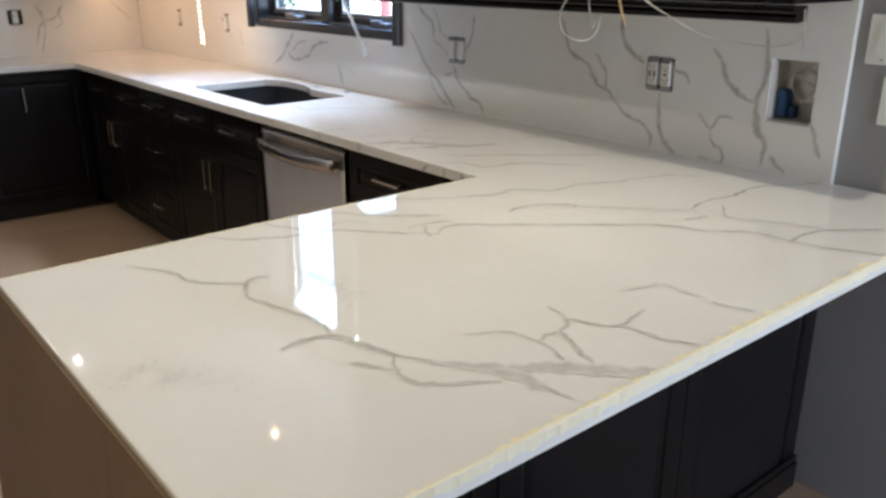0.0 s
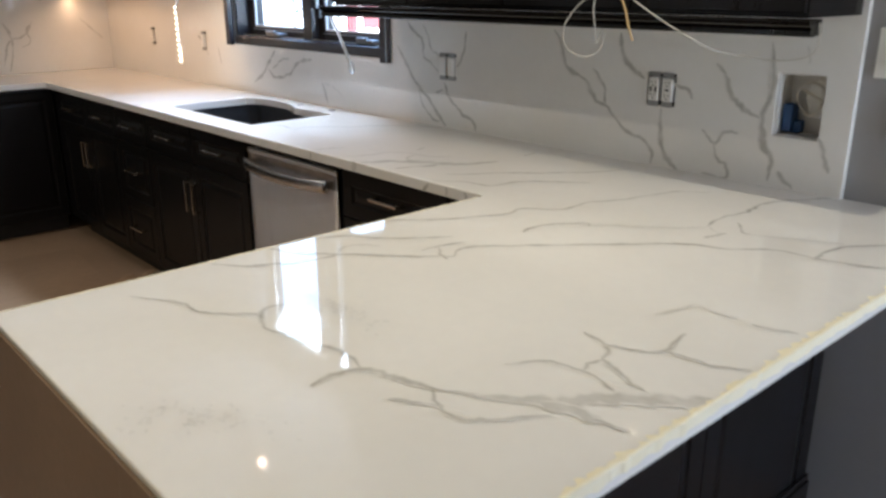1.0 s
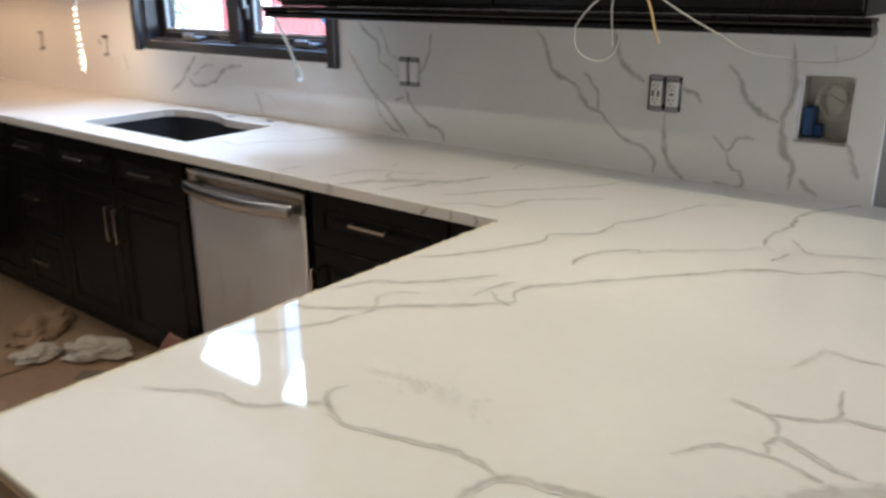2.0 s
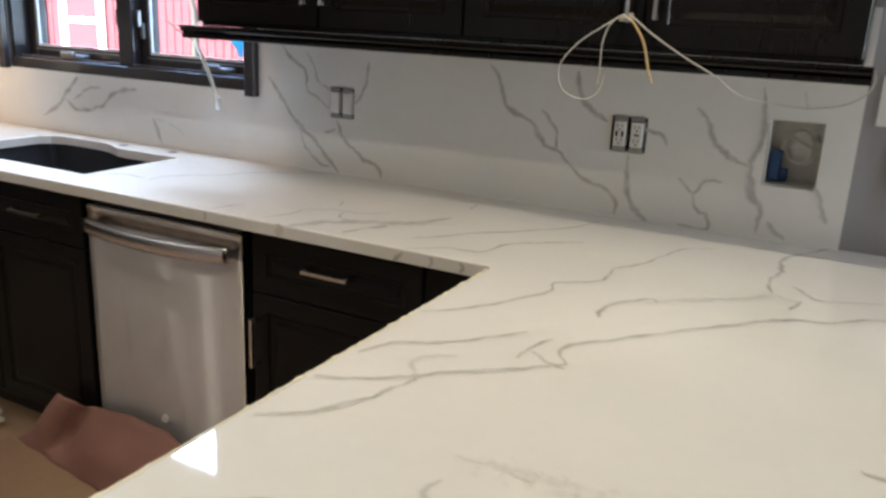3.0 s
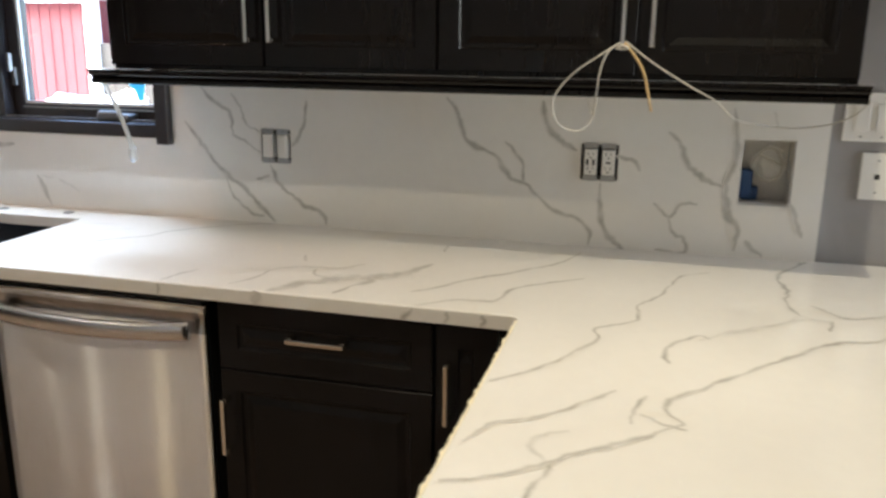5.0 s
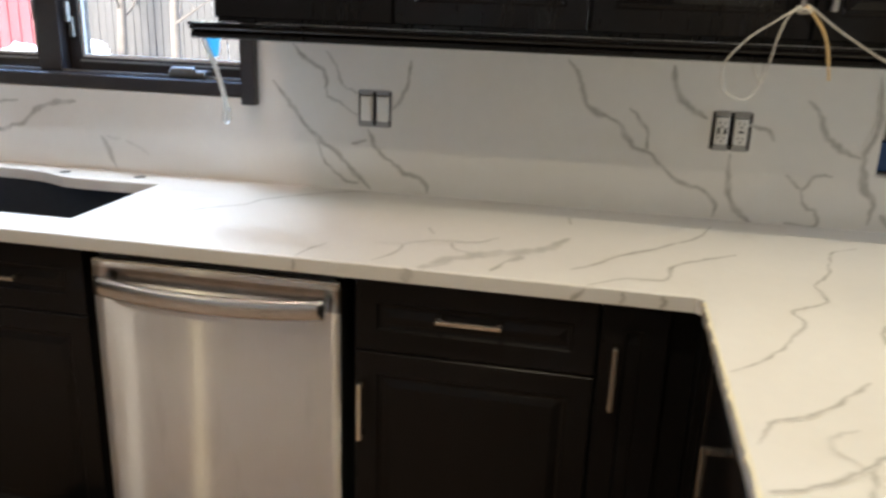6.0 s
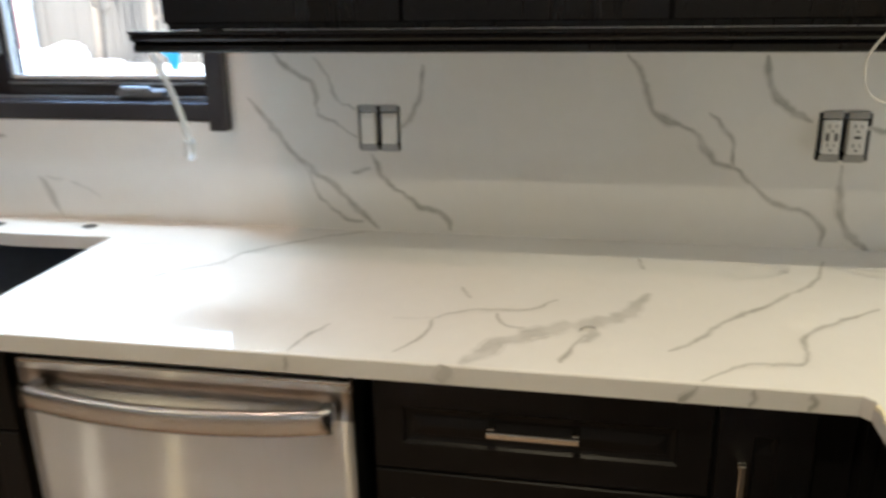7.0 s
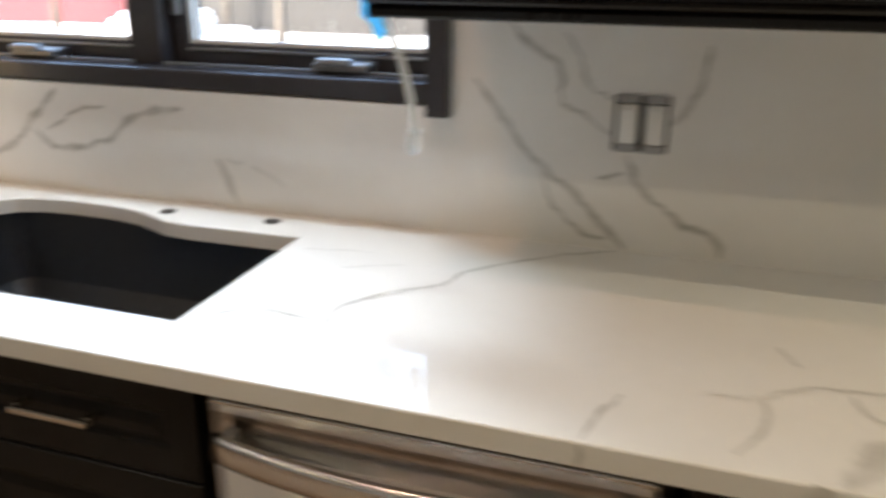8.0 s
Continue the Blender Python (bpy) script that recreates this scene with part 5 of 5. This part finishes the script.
def shrub(x, y, r, h, seed):
    rnd = random.Random(seed)
    ob = thing("evergreen_shrub", "dense green evergreen shrub in the yard", "shrub", pose(x, y, -0.2), "shrubs")
    part("stem", tube([(0, 0, 0), (0.02, 0, h * 0.4), (0, 0, h * 0.8)], 0.05, 6, 4, 0.3), BARK, ob)
    bm = bmesh.new()
    for k in range(900):
        z = rnd.random() ** 0.8
        rr = r * (1 - z * 0.75) * math.sqrt(rnd.random()) * rnd.uniform(0.7, 1.1)
        a = rnd.uniform(0, 6.28)
        c = Vector((rr * math.cos(a), rr * math.sin(a), 0.15 + z * h))
        u = Vector((rnd.uniform(-1, 1), rnd.uniform(-1, 1), rnd.uniform(-0.5, 1))).normalized() * 0.14
        w = u.cross(Vector((rnd.random(), rnd.random(), rnd.random()))).normalized() * 0.04
        bm.faces.new([bm.verts.new(c + d) for d in (-u, w, u, -w)])
    part("crown", bm, NEEDLES, ob)


shrub(-29.0, 13.5, 1.4, 3.2, 1)
shrub(-31.5, 14.5, 1.6, 3.8, 2)
shrub(-26.0, 13.0, 0.9, 1.8, 3)
shrub(-24.1, 14.6, 1.1, 3.4, 6)
crumple("snow_heap", "rounded heap of old white snow in the yard", "snow", SNOW_ROOF, (-11.6, 13.2, -0.2), (1.7, 0.9, 0.55), 2.2)


def brushwood(x, y, w, h, seed):
    """A tangle of bare arching stems, too many to count."""
    rnd = random.Random(seed)
    bm = bmesh.new()
    for k in range(260):
        bx, by = x + w * (rnd.random() - 0.5), y + rnd.uniform(-0.6, 0.6)
        top, lean = h * rnd.uniform(0.55, 1.0), rnd.uniform(-0.9, 0.9)
        pts = [Vector((bx + lean * u ** 1.6 + 0.06 * math.sin(5 * u + k), by + 0.1 * math.sin(3 * u + k), -0.2 + top * u)) for u in (0, 0.25, 0.5, 0.75, 1.0)]
        stems = [(pts, rnd.uniform(0.018, 0.038))]
        for q in range(5):
            f = pts[rnd.randint(1, 3)]
            e = f + Vector((rnd.uniform(-0.7, 0.7), rnd.uniform(-0.3, 0.3), rnd.uniform(0.15, 0.8)))
            stems.append(([f, (f + e) / 2 + Vector((0, 0, 0.06)), e], 0.015))
        for line, r in stems:
            rings = []
            for i, c in enumerate(line):
                rr = r * (1 - 0.7 * i / (len(line) - 1))
                rings.append([bm.verts.new(c + Vector((rr * math.cos(a), rr * math.sin(a), 0))) for a in (0, 2.1, 4.2)])
            for a, b in zip(rings, rings[1:]):
                for i in range(3):
                    bm.faces.new((a[i], a[(i + 1) % 3], b[(i + 1) % 3], b[i]))
    return tagged(part("brushwood", bm, BARK), "tangled bare brushwood behind the board fence", "shrub", kind="stuff")


brushwood(-9.5, 17.0, 8.0, 4.2, 11)
brushwood(-3.0, 17.4, 7.0, 4.0, 12)
brushwood(-12.2, 16.4, 2.6, 4.0, 13)
